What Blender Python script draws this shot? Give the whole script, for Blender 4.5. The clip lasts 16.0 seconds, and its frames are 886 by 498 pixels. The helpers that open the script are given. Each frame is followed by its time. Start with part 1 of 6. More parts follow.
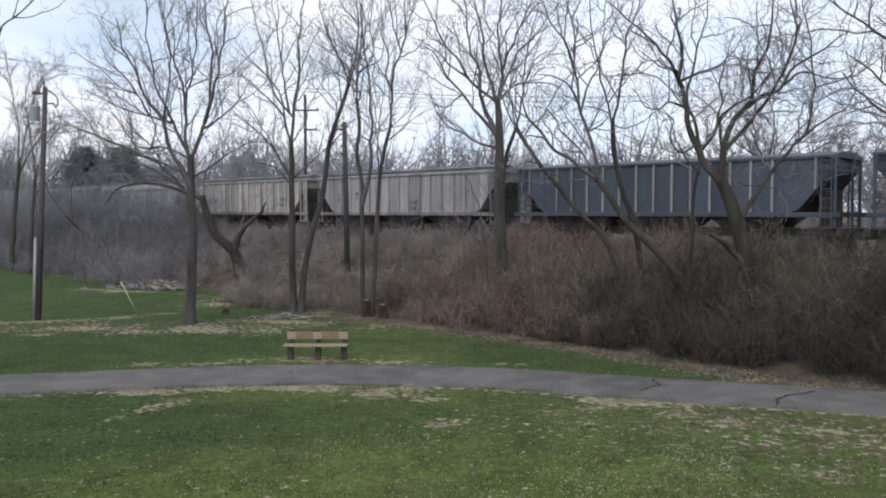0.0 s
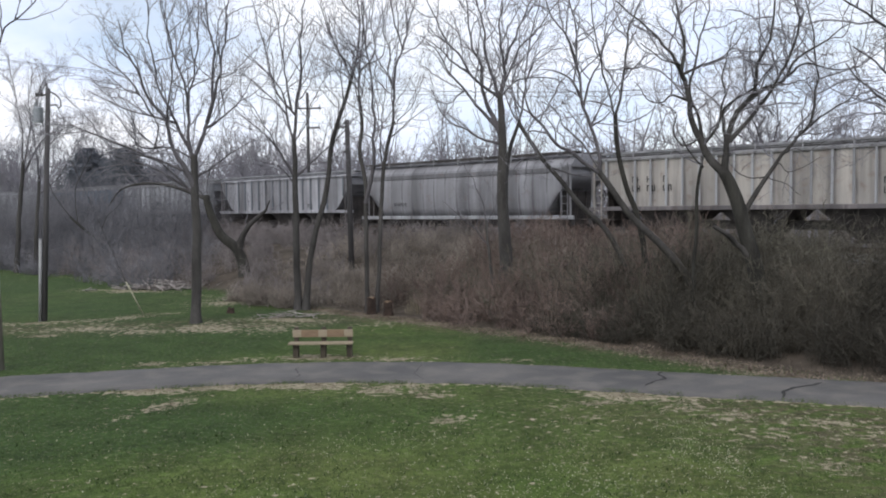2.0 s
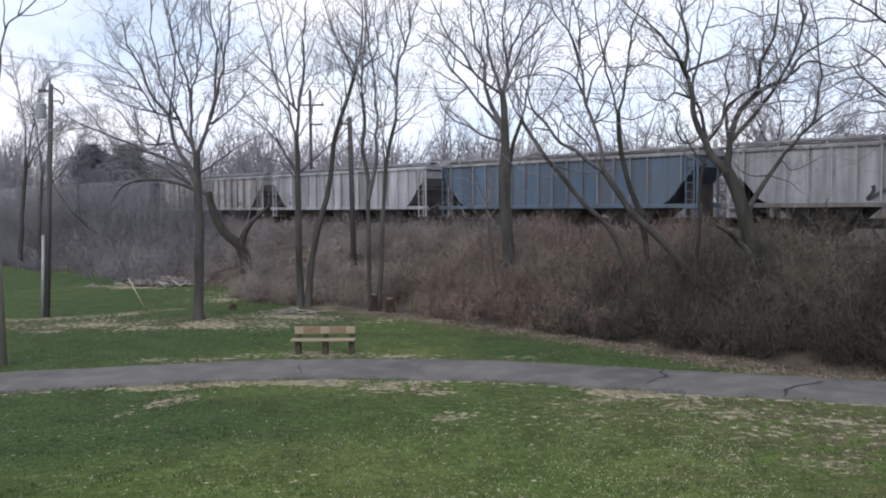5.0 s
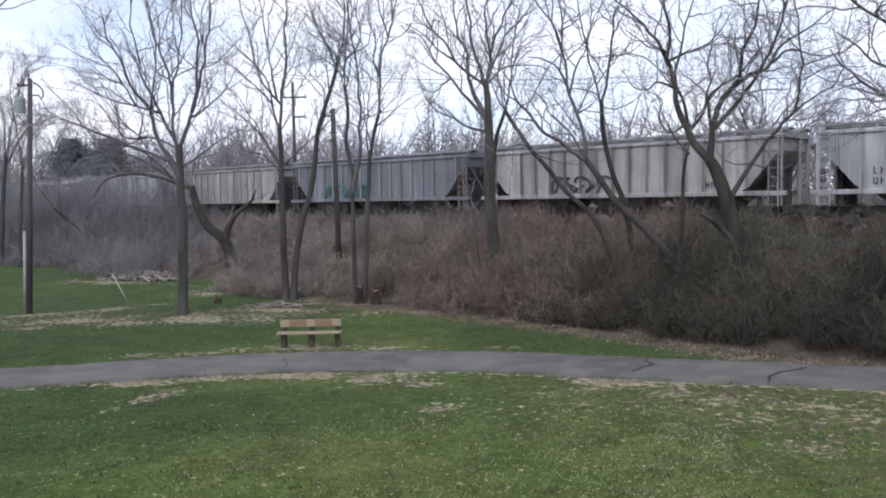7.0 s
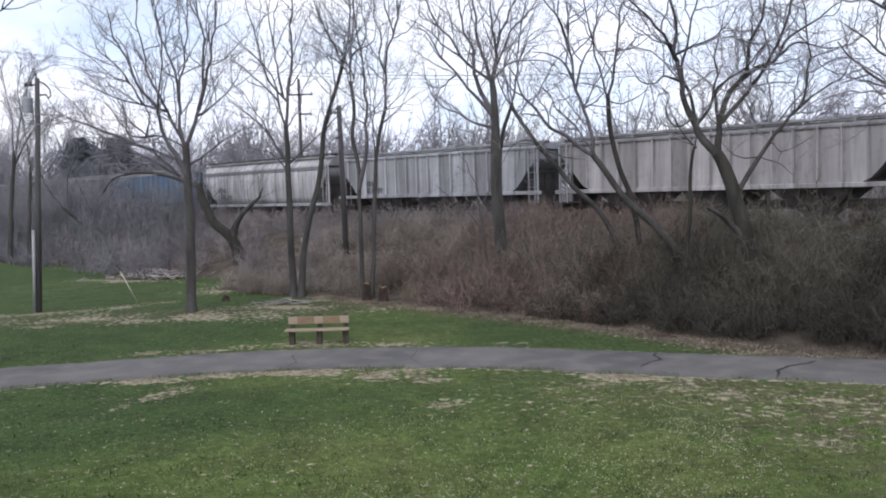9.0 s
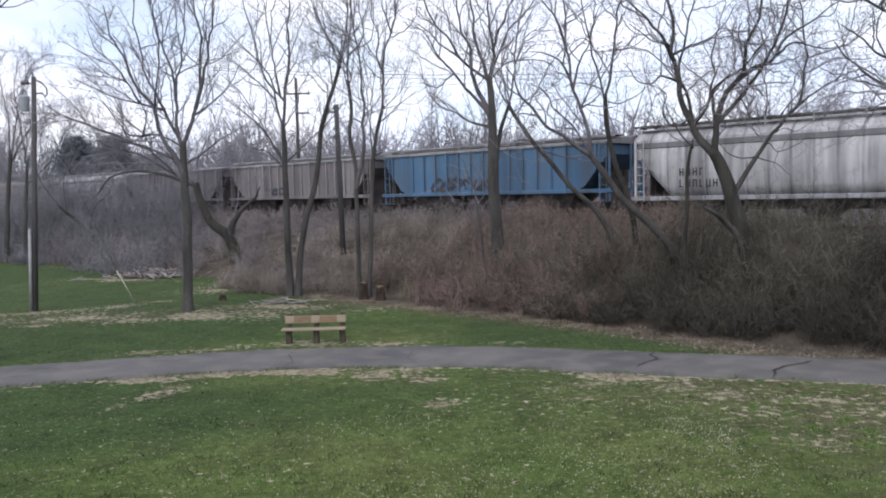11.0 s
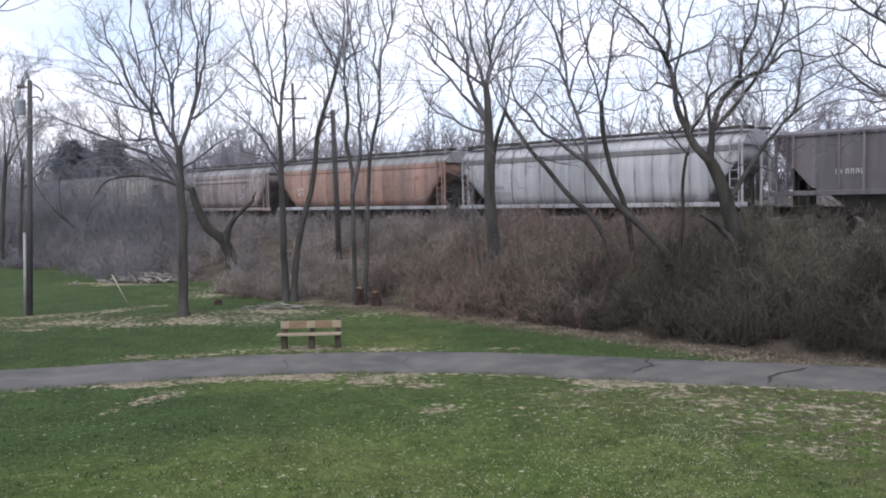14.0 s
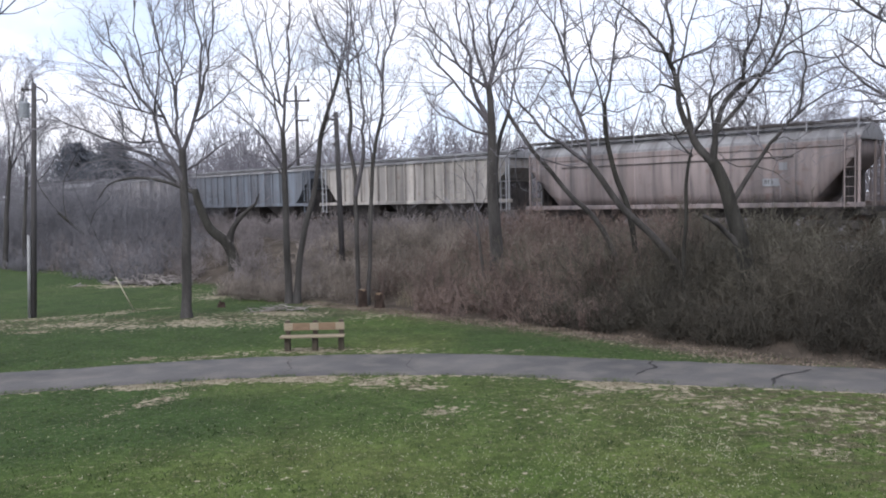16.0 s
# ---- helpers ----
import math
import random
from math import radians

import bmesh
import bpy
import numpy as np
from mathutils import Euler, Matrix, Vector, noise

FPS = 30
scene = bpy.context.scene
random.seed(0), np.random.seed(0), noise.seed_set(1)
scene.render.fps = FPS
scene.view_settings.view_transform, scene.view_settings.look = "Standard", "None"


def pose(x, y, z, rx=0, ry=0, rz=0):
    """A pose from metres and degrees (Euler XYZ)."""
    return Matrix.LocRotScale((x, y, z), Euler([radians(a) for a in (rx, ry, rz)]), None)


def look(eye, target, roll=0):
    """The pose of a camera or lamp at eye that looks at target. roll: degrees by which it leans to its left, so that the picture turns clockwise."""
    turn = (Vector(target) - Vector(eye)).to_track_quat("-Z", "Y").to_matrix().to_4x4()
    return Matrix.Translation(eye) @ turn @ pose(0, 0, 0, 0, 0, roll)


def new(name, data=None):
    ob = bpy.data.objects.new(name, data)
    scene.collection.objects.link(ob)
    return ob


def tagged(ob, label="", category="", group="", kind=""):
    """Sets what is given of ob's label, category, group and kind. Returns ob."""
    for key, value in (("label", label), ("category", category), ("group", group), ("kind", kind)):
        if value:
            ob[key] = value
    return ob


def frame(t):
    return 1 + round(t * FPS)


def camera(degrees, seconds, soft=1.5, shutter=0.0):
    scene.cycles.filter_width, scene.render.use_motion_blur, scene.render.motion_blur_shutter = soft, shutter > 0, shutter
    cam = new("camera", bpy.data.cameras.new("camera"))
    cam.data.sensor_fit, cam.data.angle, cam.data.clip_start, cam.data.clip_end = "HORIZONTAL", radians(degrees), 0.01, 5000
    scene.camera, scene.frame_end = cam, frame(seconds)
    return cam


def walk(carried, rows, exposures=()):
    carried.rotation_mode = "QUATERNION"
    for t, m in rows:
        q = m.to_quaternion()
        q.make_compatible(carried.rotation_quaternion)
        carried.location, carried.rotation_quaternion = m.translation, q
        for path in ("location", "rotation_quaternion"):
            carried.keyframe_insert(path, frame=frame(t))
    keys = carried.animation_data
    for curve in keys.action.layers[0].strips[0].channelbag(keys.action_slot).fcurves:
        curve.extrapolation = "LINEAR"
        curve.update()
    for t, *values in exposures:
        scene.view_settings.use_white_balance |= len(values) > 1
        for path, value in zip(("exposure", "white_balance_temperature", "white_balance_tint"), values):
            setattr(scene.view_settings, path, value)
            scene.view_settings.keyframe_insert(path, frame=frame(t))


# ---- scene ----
# camera: hand-held from a raised spot, it only turns a little
EYE = (0.0, 0.0, 4.4)
TURNS = [(0.0, 0.0, -2.56, 0.0), (0.5, 0.004, -2.533, 0.421), (1.0, -0.007, -3.025, 0.668), (1.5, -0.449, -3.048, 0.541),
         (2.0, 0.248, -2.805, 0.715), (2.5, 0.228, -2.661, 0.753), (3.0, 0.3, -2.883, 0.462), (3.5, 0.869, -2.795, 0.533),
         (6.0, -0.143, -3.683, 0.841), (6.5, -0.171, -4.061, 1.356), (7.0, -0.647, -3.607, 1.14), (7.5, -0.563, -3.714, 1.277),
         (8.0, -0.367, -3.76, 1.586), (8.5, -0.831, -3.472, 1.531), (9.0, -0.183, -3.865, 1.589)]
TURNS += [(11.5, -0.451, -3.937, 1.435), (12.0, -0.498, -4.198, 1.401), (12.5, -0.281, -3.916, 1.587), (13.0, -0.417, -3.629, 1.535),
          (13.5, -0.556, -3.639, 1.361), (14.0, -0.644, -3.527, 1.222), (14.5, -0.391, -3.533, 1.287), (15.0, -0.243, -3.473, 1.429),
          (15.5, -0.337, -3.46, 1.441), (16.0, -0.43, -3.39, 1.294)]
cam = camera(56.0, 16.0, soft=1.9)
EXPOSURES = [(0.0, 0.05, 6540, 10), (3.5, 0.1, 6500, 11), (6.0, 0.2, 6390, 13), (9.0, 0.25, 6370, 14), (12.0, 0.27, 6370, 14), (16.0, 0.34, 6360, 14)]
walk(cam, [(t, pose(*EYE, 90 + pitch, roll, yaw)) for t, yaw, pitch, roll in TURNS], EXPOSURES)

# ---- light: bright broken overcast ----
SUN_EL, SUN_AZ = radians(42), radians(205)
world = bpy.data.worlds.new("sky")
scene.world = world
world.use_nodes = True
wn, wl = world.node_tree.nodes, world.node_tree.links
wn.clear()
sky = wn.new("ShaderNodeTexSky")
sky.sky_type, sky.sun_disc, sky.sun_elevation, sky.sun_rotation = "NISHITA", False, SUN_EL, SUN_AZ
blue = wn.new("ShaderNodeBackground")
blue.inputs[1].default_value = 0.13
wl.new(sky.outputs[0], blue.inputs[0])
wc = wn.new("ShaderNodeTexCoord")
wm = wn.new("ShaderNodeMapping")
wm.inputs["Scale"].default_value, wm.inputs["Rotation"].default_value = (1.0, 1.0, 2.2), (0, 0, radians(8.5))
wl.new(wc.outputs["Generated"], wm.inputs[0])
cloud_noise = wn.new("ShaderNodeTexNoise")
cloud_noise.inputs["Scale"].default_value, cloud_noise.inputs["Detail"].default_value = 3.4, 7
cloud_noise.inputs["Roughness"].default_value = 0.55
wl.new(wm.outputs[0], cloud_noise.inputs["Vector"])
cover = wn.new("ShaderNodeValToRGB")
cover.color_ramp.elements[0].position, cover.color_ramp.elements[0].color = 0.30, (0.46, 0.46, 0.46, 1)
cover.color_ramp.elements[1].position, cover.color_ramp.elements[1].color = 0.56, (1, 1, 1, 1)
wl.new(cloud_noise.outputs["Fac"], cover.inputs[0])
shade_noise = wn.new("ShaderNodeTexNoise")
shade_noise.inputs["Scale"].default_value, shade_noise.inputs["Detail"].default_value = 5.5, 6
wl.new(wm.outputs[0], shade_noise.inputs["Vector"])
cloud_tone = wn.new("ShaderNodeValToRGB")
cloud_tone.color_ramp.elements[0].position, cloud_tone.color_ramp.elements[0].color = 0.32, (0.68, 0.78, 0.96, 1)
cloud_tone.color_ramp.elements[1].position, cloud_tone.color_ramp.elements[1].color = 0.62, (0.925, 0.945, 1.0, 1)
wl.new(shade_noise.outputs["Fac"], cloud_tone.inputs[0])
cloud = wn.new("ShaderNodeBackground")
cloud.inputs[1].default_value = 1.18
wl.new(cloud_tone.outputs[0], cloud.inputs[0])
sky_mix = wn.new("ShaderNodeMixShader")
wl.new(cover.outputs[0], sky_mix.inputs[0])
wl.new(blue.outputs[0], sky_mix.inputs[1])
wl.new(cloud.outputs[0], sky_mix.inputs[2])
wo = wn.new("ShaderNodeOutputWorld")
wl.new(sky_mix.outputs[0], wo.inputs[0])

sun = new("sun", bpy.data.lights.new("sun", "SUN"))
sun.data.energy, sun.data.angle, sun.data.color = 1.25, radians(35), (1.0, 0.96, 0.91)
sun.matrix_world = look((0, 0, 0), (-math.sin(SUN_AZ) * math.cos(SUN_EL), -math.cos(SUN_AZ) * math.cos(SUN_EL), -math.sin(SUN_EL)))


# ---- materials ----
def nodes(name):
    m = bpy.data.materials.new(name)
    m.use_nodes = True
    return m, m.node_tree.nodes, m.node_tree.links, m.node_tree.nodes["Principled BSDF"]


def noise_at(n, l, scale, detail=4, stretch=None, source="Object", shift=None):
    """A noise factor in object metres, with a stretch of the axes."""
    co = n.new("ShaderNodeTexCoord")
    mp = n.new("ShaderNodeMapping")
    mp.inputs["Scale"].default_value = stretch or (1, 1, 1)
    l.new(co.outputs[source], mp.inputs[0])
    if shift is not None:
        l.new(shift, mp.inputs["Location"])
    tx = n.new("ShaderNodeTexNoise")
    tx.inputs["Scale"].default_value, tx.inputs["Detail"].default_value = scale, detail
    l.new(mp.outputs[0], tx.inputs["Vector"])
    return tx.outputs["Fac"]


def ramp(n, l, fac, stops):
    r = n.new("ShaderNodeValToRGB")
    for i, (p, c) in enumerate(stops):
        e = r.color_ramp.elements[i] if i < 2 else r.color_ramp.elements.new(p)
        e.position, e.color = p, (*c, 1) if len(c) == 3 else c
    l.new(fac, r.inputs[0])
    return r.outputs[0]


def grey(v):
    return (v, v, v)


def blend(n, l, fac, a, b, kind="MIX"):
    m = n.new("ShaderNodeMix")
    m.data_type, m.blend_type = "RGBA", kind
    for socket, v in ((m.inputs[0], fac), (m.inputs[6], a), (m.inputs[7], b)):
        if isinstance(v, (int, float)):
            socket.default_value = v
        elif isinstance(v, tuple):
            socket.default_value = (*v, 1)
        else:
            l.new(v, socket)
    return m.outputs[2]


def bump(n, l, bsdf, fac, strength, distance):
    b = n.new("ShaderNodeBump")
    b.inputs["Strength"].default_value, b.inputs["Distance"].default_value = strength, distance
    l.new(fac, b.inputs["Height"])
    l.new(b.outputs[0], bsdf.inputs["Normal"])


def rough_material(name, dark, light, scale=3.0, fine=40.0, rough=0.85, metal=0.0, relief=0.3, stretch=None, island=0.0, depth=0.01):
    """Two tones by a coarse noise, broken by a fine one, with a fine relief."""
    m, n, l, b = nodes(name)
    c = ramp(n, l, noise_at(n, l, scale, 5, stretch), [(0.3, dark), (0.7, light)])
    f = noise_at(n, l, fine, 3, stretch)
    c = blend(n, l, 0.5, c, ramp(n, l, f, [(0.25, grey(0.55)), (0.75, grey(1.35))]), "MULTIPLY")
    if island:
        g = n.new("ShaderNodeNewGeometry")
        c = blend(n, l, island, c, ramp(n, l, g.outputs["Random Per Island"], [(0.0, grey(0.35)), (1.0, grey(1.8))]), "MULTIPLY")
    l.new(c, b.inputs["Base Color"])
    b.inputs["Roughness"].default_value, b.inputs["Metallic"].default_value = rough, metal
    b.inputs["Specular IOR Level"].default_value = 0.25
    if relief:
        bump(n, l, b, f, relief, depth)
    return m


def paint(name, base, dirt, rust, streak=0.5, grime_shade=(0.088, 0.083, 0.088), pitch=0.93):
    """Weathered freight-car paint: faded base, streaks running down, rust blooms, road dirt, painted shade beside the
    ribs.
    """
    m, n, l, b = nodes(name)
    oi = n.new("ShaderNodeObjectInfo")
    faded = tuple(min(1, v * 0.75 + 0.05) for v in base)
    c = ramp(n, l, noise_at(n, l, 0.7, 5, shift=oi.outputs["Location"]), [(0.3, faded), (0.7, base)])
    s = noise_at(n, l, 1.0, 6, (5.0, 5.0, 0.35), shift=oi.outputs["Location"])
    c = blend(n, l, ramp(n, l, s, [(0.44, grey(0)), (0.78, grey(streak))]), c, grime_shade)
    w = noise_at(n, l, 1.0, 4, (1.15, 0.0, 0.12), shift=oi.outputs["Location"])
    c = blend(n, l, ramp(n, l, w, [(0.38, grey(0)), (0.66, grey(0.42 + 0.45 * dirt))]), c, grime_shade)
    p = noise_at(n, l, 2.4, 7, shift=oi.outputs["Location"])
    c = blend(n, l, ramp(n, l, p, [(0.60 - 0.25 * rust, grey(0)), (0.82 - 0.2 * rust, grey(min(1, 0.35 + rust)))]), c, (0.17, 0.068, 0.032))
    d = noise_at(n, l, 0.45, 5, (1, 1, 1.6), shift=oi.outputs["Location"])
    c = blend(n, l, ramp(n, l, d, [(0.35, grey(dirt * 0.25)), (0.75, grey(dirt))]), c, grime_shade)
    # each panel between two ribs has faded a little differently, and shade beside the ribs is painted in
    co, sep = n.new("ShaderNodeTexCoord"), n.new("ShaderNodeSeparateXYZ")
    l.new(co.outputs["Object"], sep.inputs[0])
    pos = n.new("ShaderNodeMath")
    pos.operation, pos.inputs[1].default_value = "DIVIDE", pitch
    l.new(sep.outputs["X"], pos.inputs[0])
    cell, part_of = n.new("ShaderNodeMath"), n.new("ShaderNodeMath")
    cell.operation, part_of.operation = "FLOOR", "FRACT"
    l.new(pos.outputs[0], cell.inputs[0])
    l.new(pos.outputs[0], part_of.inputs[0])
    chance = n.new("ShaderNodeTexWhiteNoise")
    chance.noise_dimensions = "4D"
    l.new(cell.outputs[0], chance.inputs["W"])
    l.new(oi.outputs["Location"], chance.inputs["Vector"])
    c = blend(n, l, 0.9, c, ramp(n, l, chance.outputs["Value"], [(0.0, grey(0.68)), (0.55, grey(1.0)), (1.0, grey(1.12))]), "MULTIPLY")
    # a dark stripe at every pitch: the rib's shade, put into the colour
    rib_shade = ramp(n, l, part_of.outputs[0], [(0.05, grey(0)), (0.09, grey(1)), (0.15, grey(0.7)), (0.24, grey(0))])
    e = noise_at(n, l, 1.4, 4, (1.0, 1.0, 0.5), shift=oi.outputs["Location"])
    c = blend(n, l, blend(n, l, 1.0, rib_shade, ramp(n, l, e, [(0.38, grey(0.1)), (0.62, grey(0.85))]), "MULTIPLY"), c, grime_shade)
    l.new(c, b.inputs["Base Color"])
    b.inputs["Roughness"].default_value = 0.62
    bump(n, l, b, noise_at(n, l, 2.0, 2), 0.15, 0.02)
    return m


BARK = rough_material("bark", (0.074, 0.068, 0.073), (0.156, 0.145, 0.154), 2.5, 22, 0.95, relief=0.8, stretch=(1, 1, 0.25), depth=0.03)
TWIG = rough_material("twig", (0.170, 0.163, 0.180), (0.300, 0.290, 0.316), 1.5, 20, 0.95, relief=0)
BARK_DARK = rough_material("bark_dark", (0.041, 0.038, 0.036), (0.096, 0.090, 0.085), 2.5, 22, 0.95, relief=0.8, stretch=(1, 1, 0.25), depth=0.03)
# darkest bark tone, for the trunks of trees labelled dark
BARK_DARKEST = rough_material("bark_darkest", (0.025, 0.024, 0.021), (0.062, 0.059, 0.052), 2.5, 22, 0.95, relief=0.8, stretch=(1, 1, 0.25), depth=0.03)
BRUSH_RED = rough_material("brush_reddish", (0.104, 0.077, 0.067), (0.250, 0.190, 0.166), 0.4, 6, 0.95, relief=0, island=0.42)
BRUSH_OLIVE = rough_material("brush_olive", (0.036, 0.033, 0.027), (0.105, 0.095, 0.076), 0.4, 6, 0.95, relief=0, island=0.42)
BRUSH_GREY = rough_material("brush_grey", (0.150, 0.133, 0.130), (0.298, 0.266, 0.260), 0.4, 6, 0.95, relief=0, island=0.42)
# far-end brush: haze is put into its paler, bluish grey
BRUSH_HAZED = rough_material("brush_hazed", (0.100, 0.099, 0.108), (0.236, 0.233, 0.250), 0.4, 6, 0.95, relief=0, island=0.42)
BRUSH_TAN = rough_material("brush_tan", (0.150, 0.128, 0.108), (0.360, 0.312, 0.268), 0.4, 6, 0.95, relief=0, island=0.42)
BRUSH_MOSS = rough_material("brush_mossy", (0.075, 0.069, 0.054), (0.183, 0.168, 0.132), 0.4, 6, 0.95, relief=0, island=0.3)
STRAW = rough_material("straw", (0.175, 0.152, 0.108), (0.34, 0.298, 0.225), 1.0, 12, 0.95, relief=0, island=0.4)
LITTER = rough_material("leaf_litter", (0.10, 0.077, 0.058), (0.265, 0.215, 0.172), 1.0, 12, 0.9, relief=0, island=0.5)
POLE_WOOD = rough_material("pole_wood", (0.052, 0.049, 0.050), (0.104, 0.098, 0.100), 1.5, 25, 0.9, relief=0.5, stretch=(1, 1, 0.08))
POLE_GREY = rough_material("pole_weathered", (0.17, 0.15, 0.13), (0.30, 0.275, 0.245), 1.5, 25, 0.9, relief=0.5, stretch=(1, 1, 0.08))
PLASTIC_GREY = rough_material("conduit_grey", (0.25, 0.25, 0.25), (0.34, 0.34, 0.34), 2, 30, 0.5, relief=0)
CAN_GREY = rough_material("transformer_grey", (0.27, 0.29, 0.31), (0.37, 0.39, 0.41), 2, 30, 0.45, relief=0)
WIRE = rough_material("wire_black", (0.02, 0.02, 0.022), (0.05, 0.05, 0.052), 2, 30, 0.6, relief=0)
BENCH_LIGHT = rough_material("bench_light_wood", (0.235, 0.195, 0.135), (0.34, 0.285, 0.205), 3, 30, 0.75, relief=0.3, stretch=(0.15, 1, 1))
BENCH_BROWN = rough_material("bench_brown_wood", (0.165, 0.113, 0.072), (0.25, 0.177, 0.116), 3, 30, 0.75, relief=0.3, stretch=(0.15, 1, 1))
BENCH_POST = rough_material("bench_post_wood", (0.040, 0.034, 0.025), (0.084, 0.071, 0.053), 3, 30, 0.85, relief=0.4, stretch=(1, 1, 0.2))
STUMP_RED = rough_material("rotten_wood", (0.030, 0.022, 0.018), (0.072, 0.050, 0.040), 4, 30, 0.95, relief=0.8, depth=0.03)
DEAD_WOOD = rough_material("dead_wood", (0.18, 0.16, 0.15), (0.42, 0.385, 0.36), 2, 20, 0.9, relief=0.3, island=0.5)
STEEL = rough_material("dark_steel", (0.050, 0.046, 0.046), (0.120, 0.108, 0.102), 1.5, 18, 0.7, 0.2, relief=0.3)
GALVANISED = rough_material("galvanised_steel", (0.20, 0.20, 0.21), (0.40, 0.40, 0.41), 1.5, 18, 0.55, 0.4, relief=0.2)
RUSTY = rough_material("rusty_steel", (0.060, 0.042, 0.034), (0.125, 0.090, 0.072), 1.5, 18, 0.85, 0.1, relief=0.3)
BALLAST = rough_material("ballast", (0.10, 0.095, 0.09), (0.26, 0.25, 0.235), 3, 14, 0.95, relief=1.0, depth=0.05)
TIE = rough_material("sleeper_wood", (0.035, 0.028, 0.022), (0.085, 0.07, 0.056), 3, 20, 0.9, relief=0.5)
# lifted and blued: the conifers' haze is part of this base colour
NEEDLE_HAZED = rough_material("needles_hazed", (0.098, 0.107, 0.126), (0.155, 0.167, 0.192), 0.8, 8, 0.9, relief=0, island=0.15)
GUARD = rough_material("guy_guard", (0.34, 0.33, 0.23), (0.46, 0.44, 0.33), 2, 20, 0.6, relief=0)
CRACK = rough_material("crack_filler", (0.018, 0.018, 0.018), (0.045, 0.043, 0.040), 3, 20, 0.9, relief=0.4)
PETAL = rough_material("petals", (0.34, 0.34, 0.23), (0.50, 0.50, 0.37), 3, 20, 0.8, relief=0)
BLADE = rough_material("grass_blade", (0.045, 0.078, 0.022), (0.100, 0.138, 0.043), 0.25, 8, 0.8, relief=0, island=0.5)
TUFT = rough_material("grass_tuft", (0.022, 0.042, 0.013), (0.052, 0.080, 0.028), 0.25, 8, 0.8, relief=0, island=0.5)
STENCIL = rough_material("stencil_black", (0.030, 0.030, 0.032), (0.06, 0.06, 0.062), 3, 30, 0.7, relief=0)
STENCIL_FADED = rough_material("stencil_faded", (0.20, 0.20, 0.21), (0.30, 0.30, 0.31), 3, 30, 0.7, relief=0)
STENCIL_WHITE = rough_material("stencil_white", (0.48, 0.47, 0.45), (0.66, 0.65, 0.62), 3, 30, 0.7, relief=0)
TAG_TEAL = rough_material("spray_teal", (0.055, 0.125, 0.145), (0.10, 0.205, 0.22), 3, 30, 0.6, relief=0)
TAG_DARK = rough_material("spray_dark", (0.045, 0.047, 0.055), (0.085, 0.086, 0.098), 3, 30, 0.6, relief=0)

# asphalt of the trail
ASPHALT, n_, l_, b_ = nodes("asphalt")
tone = ramp(n_, l_, noise_at(n_, l_, 0.35, 5), [(0.3, (0.059, 0.057, 0.057)), (0.7, (0.119, 0.111, 0.105))])
speck = noise_at(n_, l_, 60, 3)
tone = blend(n_, l_, 0.6, tone, ramp(n_, l_, speck, [(0.3, grey(0.7)), (0.7, grey(1.25))]), "MULTIPLY")
tone = blend(n_, l_, ramp(n_, l_, noise_at(n_, l_, 1.3, 6), [(0.46, grey(0)), (0.66, grey(0.42))]), tone, (0.175, 0.155, 0.135))
l_.new(tone, b_.inputs["Base Color"])
b_.inputs["Roughness"].default_value = 0.85
bump(n_, l_, b_, speck, 0.4, 0.01)

# ground: mown grass, dry straw patches, bank soil
GROUND, n_, l_, b_ = nodes("ground")
at_straw, at_bank, at_lush_dim, at_thin = (n_.new("ShaderNodeAttribute") for _ in range(4))
at_straw.attribute_name, at_bank.attribute_name, at_lush_dim.attribute_name, at_thin.attribute_name = "straw", "bank", "lush_dim", "thin"
g_col = ramp(n_, l_, noise_at(n_, l_, 0.22, 6), [(0.32, (0.108, 0.128, 0.040)), (0.62, (0.068, 0.104, 0.024))])
# lush grass, and lens vignetting painted as darker green on the left
g_col = blend(n_, l_, at_lush_dim.outputs["Fac"], g_col, (0.034, 0.063, 0.018))
thin_noise = ramp(n_, l_, noise_at(n_, l_, 2.2, 8, (1, 1.6, 1)), [(0.40, grey(0)), (0.60, grey(1))])
g_col = blend(n_, l_, blend(n_, l_, 1.0, at_thin.outputs["Fac"], thin_noise, "MULTIPLY"), g_col, (0.094, 0.079, 0.050))
g_mid = noise_at(n_, l_, 4.5, 7)
g_col = blend(n_, l_, 0.8, g_col, ramp(n_, l_, g_mid, [(0.32, grey(0.66)), (0.68, grey(1.36))]), "MULTIPLY")
g_col = blend(n_, l_, 0.85, g_col, ramp(n_, l_, noise_at(n_, l_, 0.9, 6), [(0.36, grey(0.74)), (0.62, grey(1.12))]), "MULTIPLY")
g_spot = noise_at(n_, l_, 11, 6)
g_col = blend(n_, l_, ramp(n_, l_, g_spot, [(0.57, grey(0)), (0.72, grey(0.55))]), g_col, (0.25, 0.235, 0.15))
g_col = blend(n_, l_, ramp(n_, l_, noise_at(n_, l_, 6.5, 5), [(0.60, grey(0)), (0.70, grey(0.6))]), g_col, (0.030, 0.048, 0.018))
g_fine = noise_at(n_, l_, 34, 4)
g_col = blend(n_, l_, 0.8, g_col, ramp(n_, l_, g_fine, [(0.28, grey(0.5)), (0.72, grey(1.5))]), "MULTIPLY")
dry = ramp(n_, l_, noise_at(n_, l_, 5, 5), [(0.3, (0.165, 0.140, 0.096)), (0.7, (0.40, 0.345, 0.25))])
s_noise = ramp(n_, l_, noise_at(n_, l_, 5.0, 9), [(0.28, grey(0.06)), (0.72, grey(0.94))])
s_add = n_.new("ShaderNodeMath")
s_add.operation = "ADD"
l_.new(at_straw.outputs["Fac"], s_add.inputs[0])
l_.new(s_noise, s_add.inputs[1])
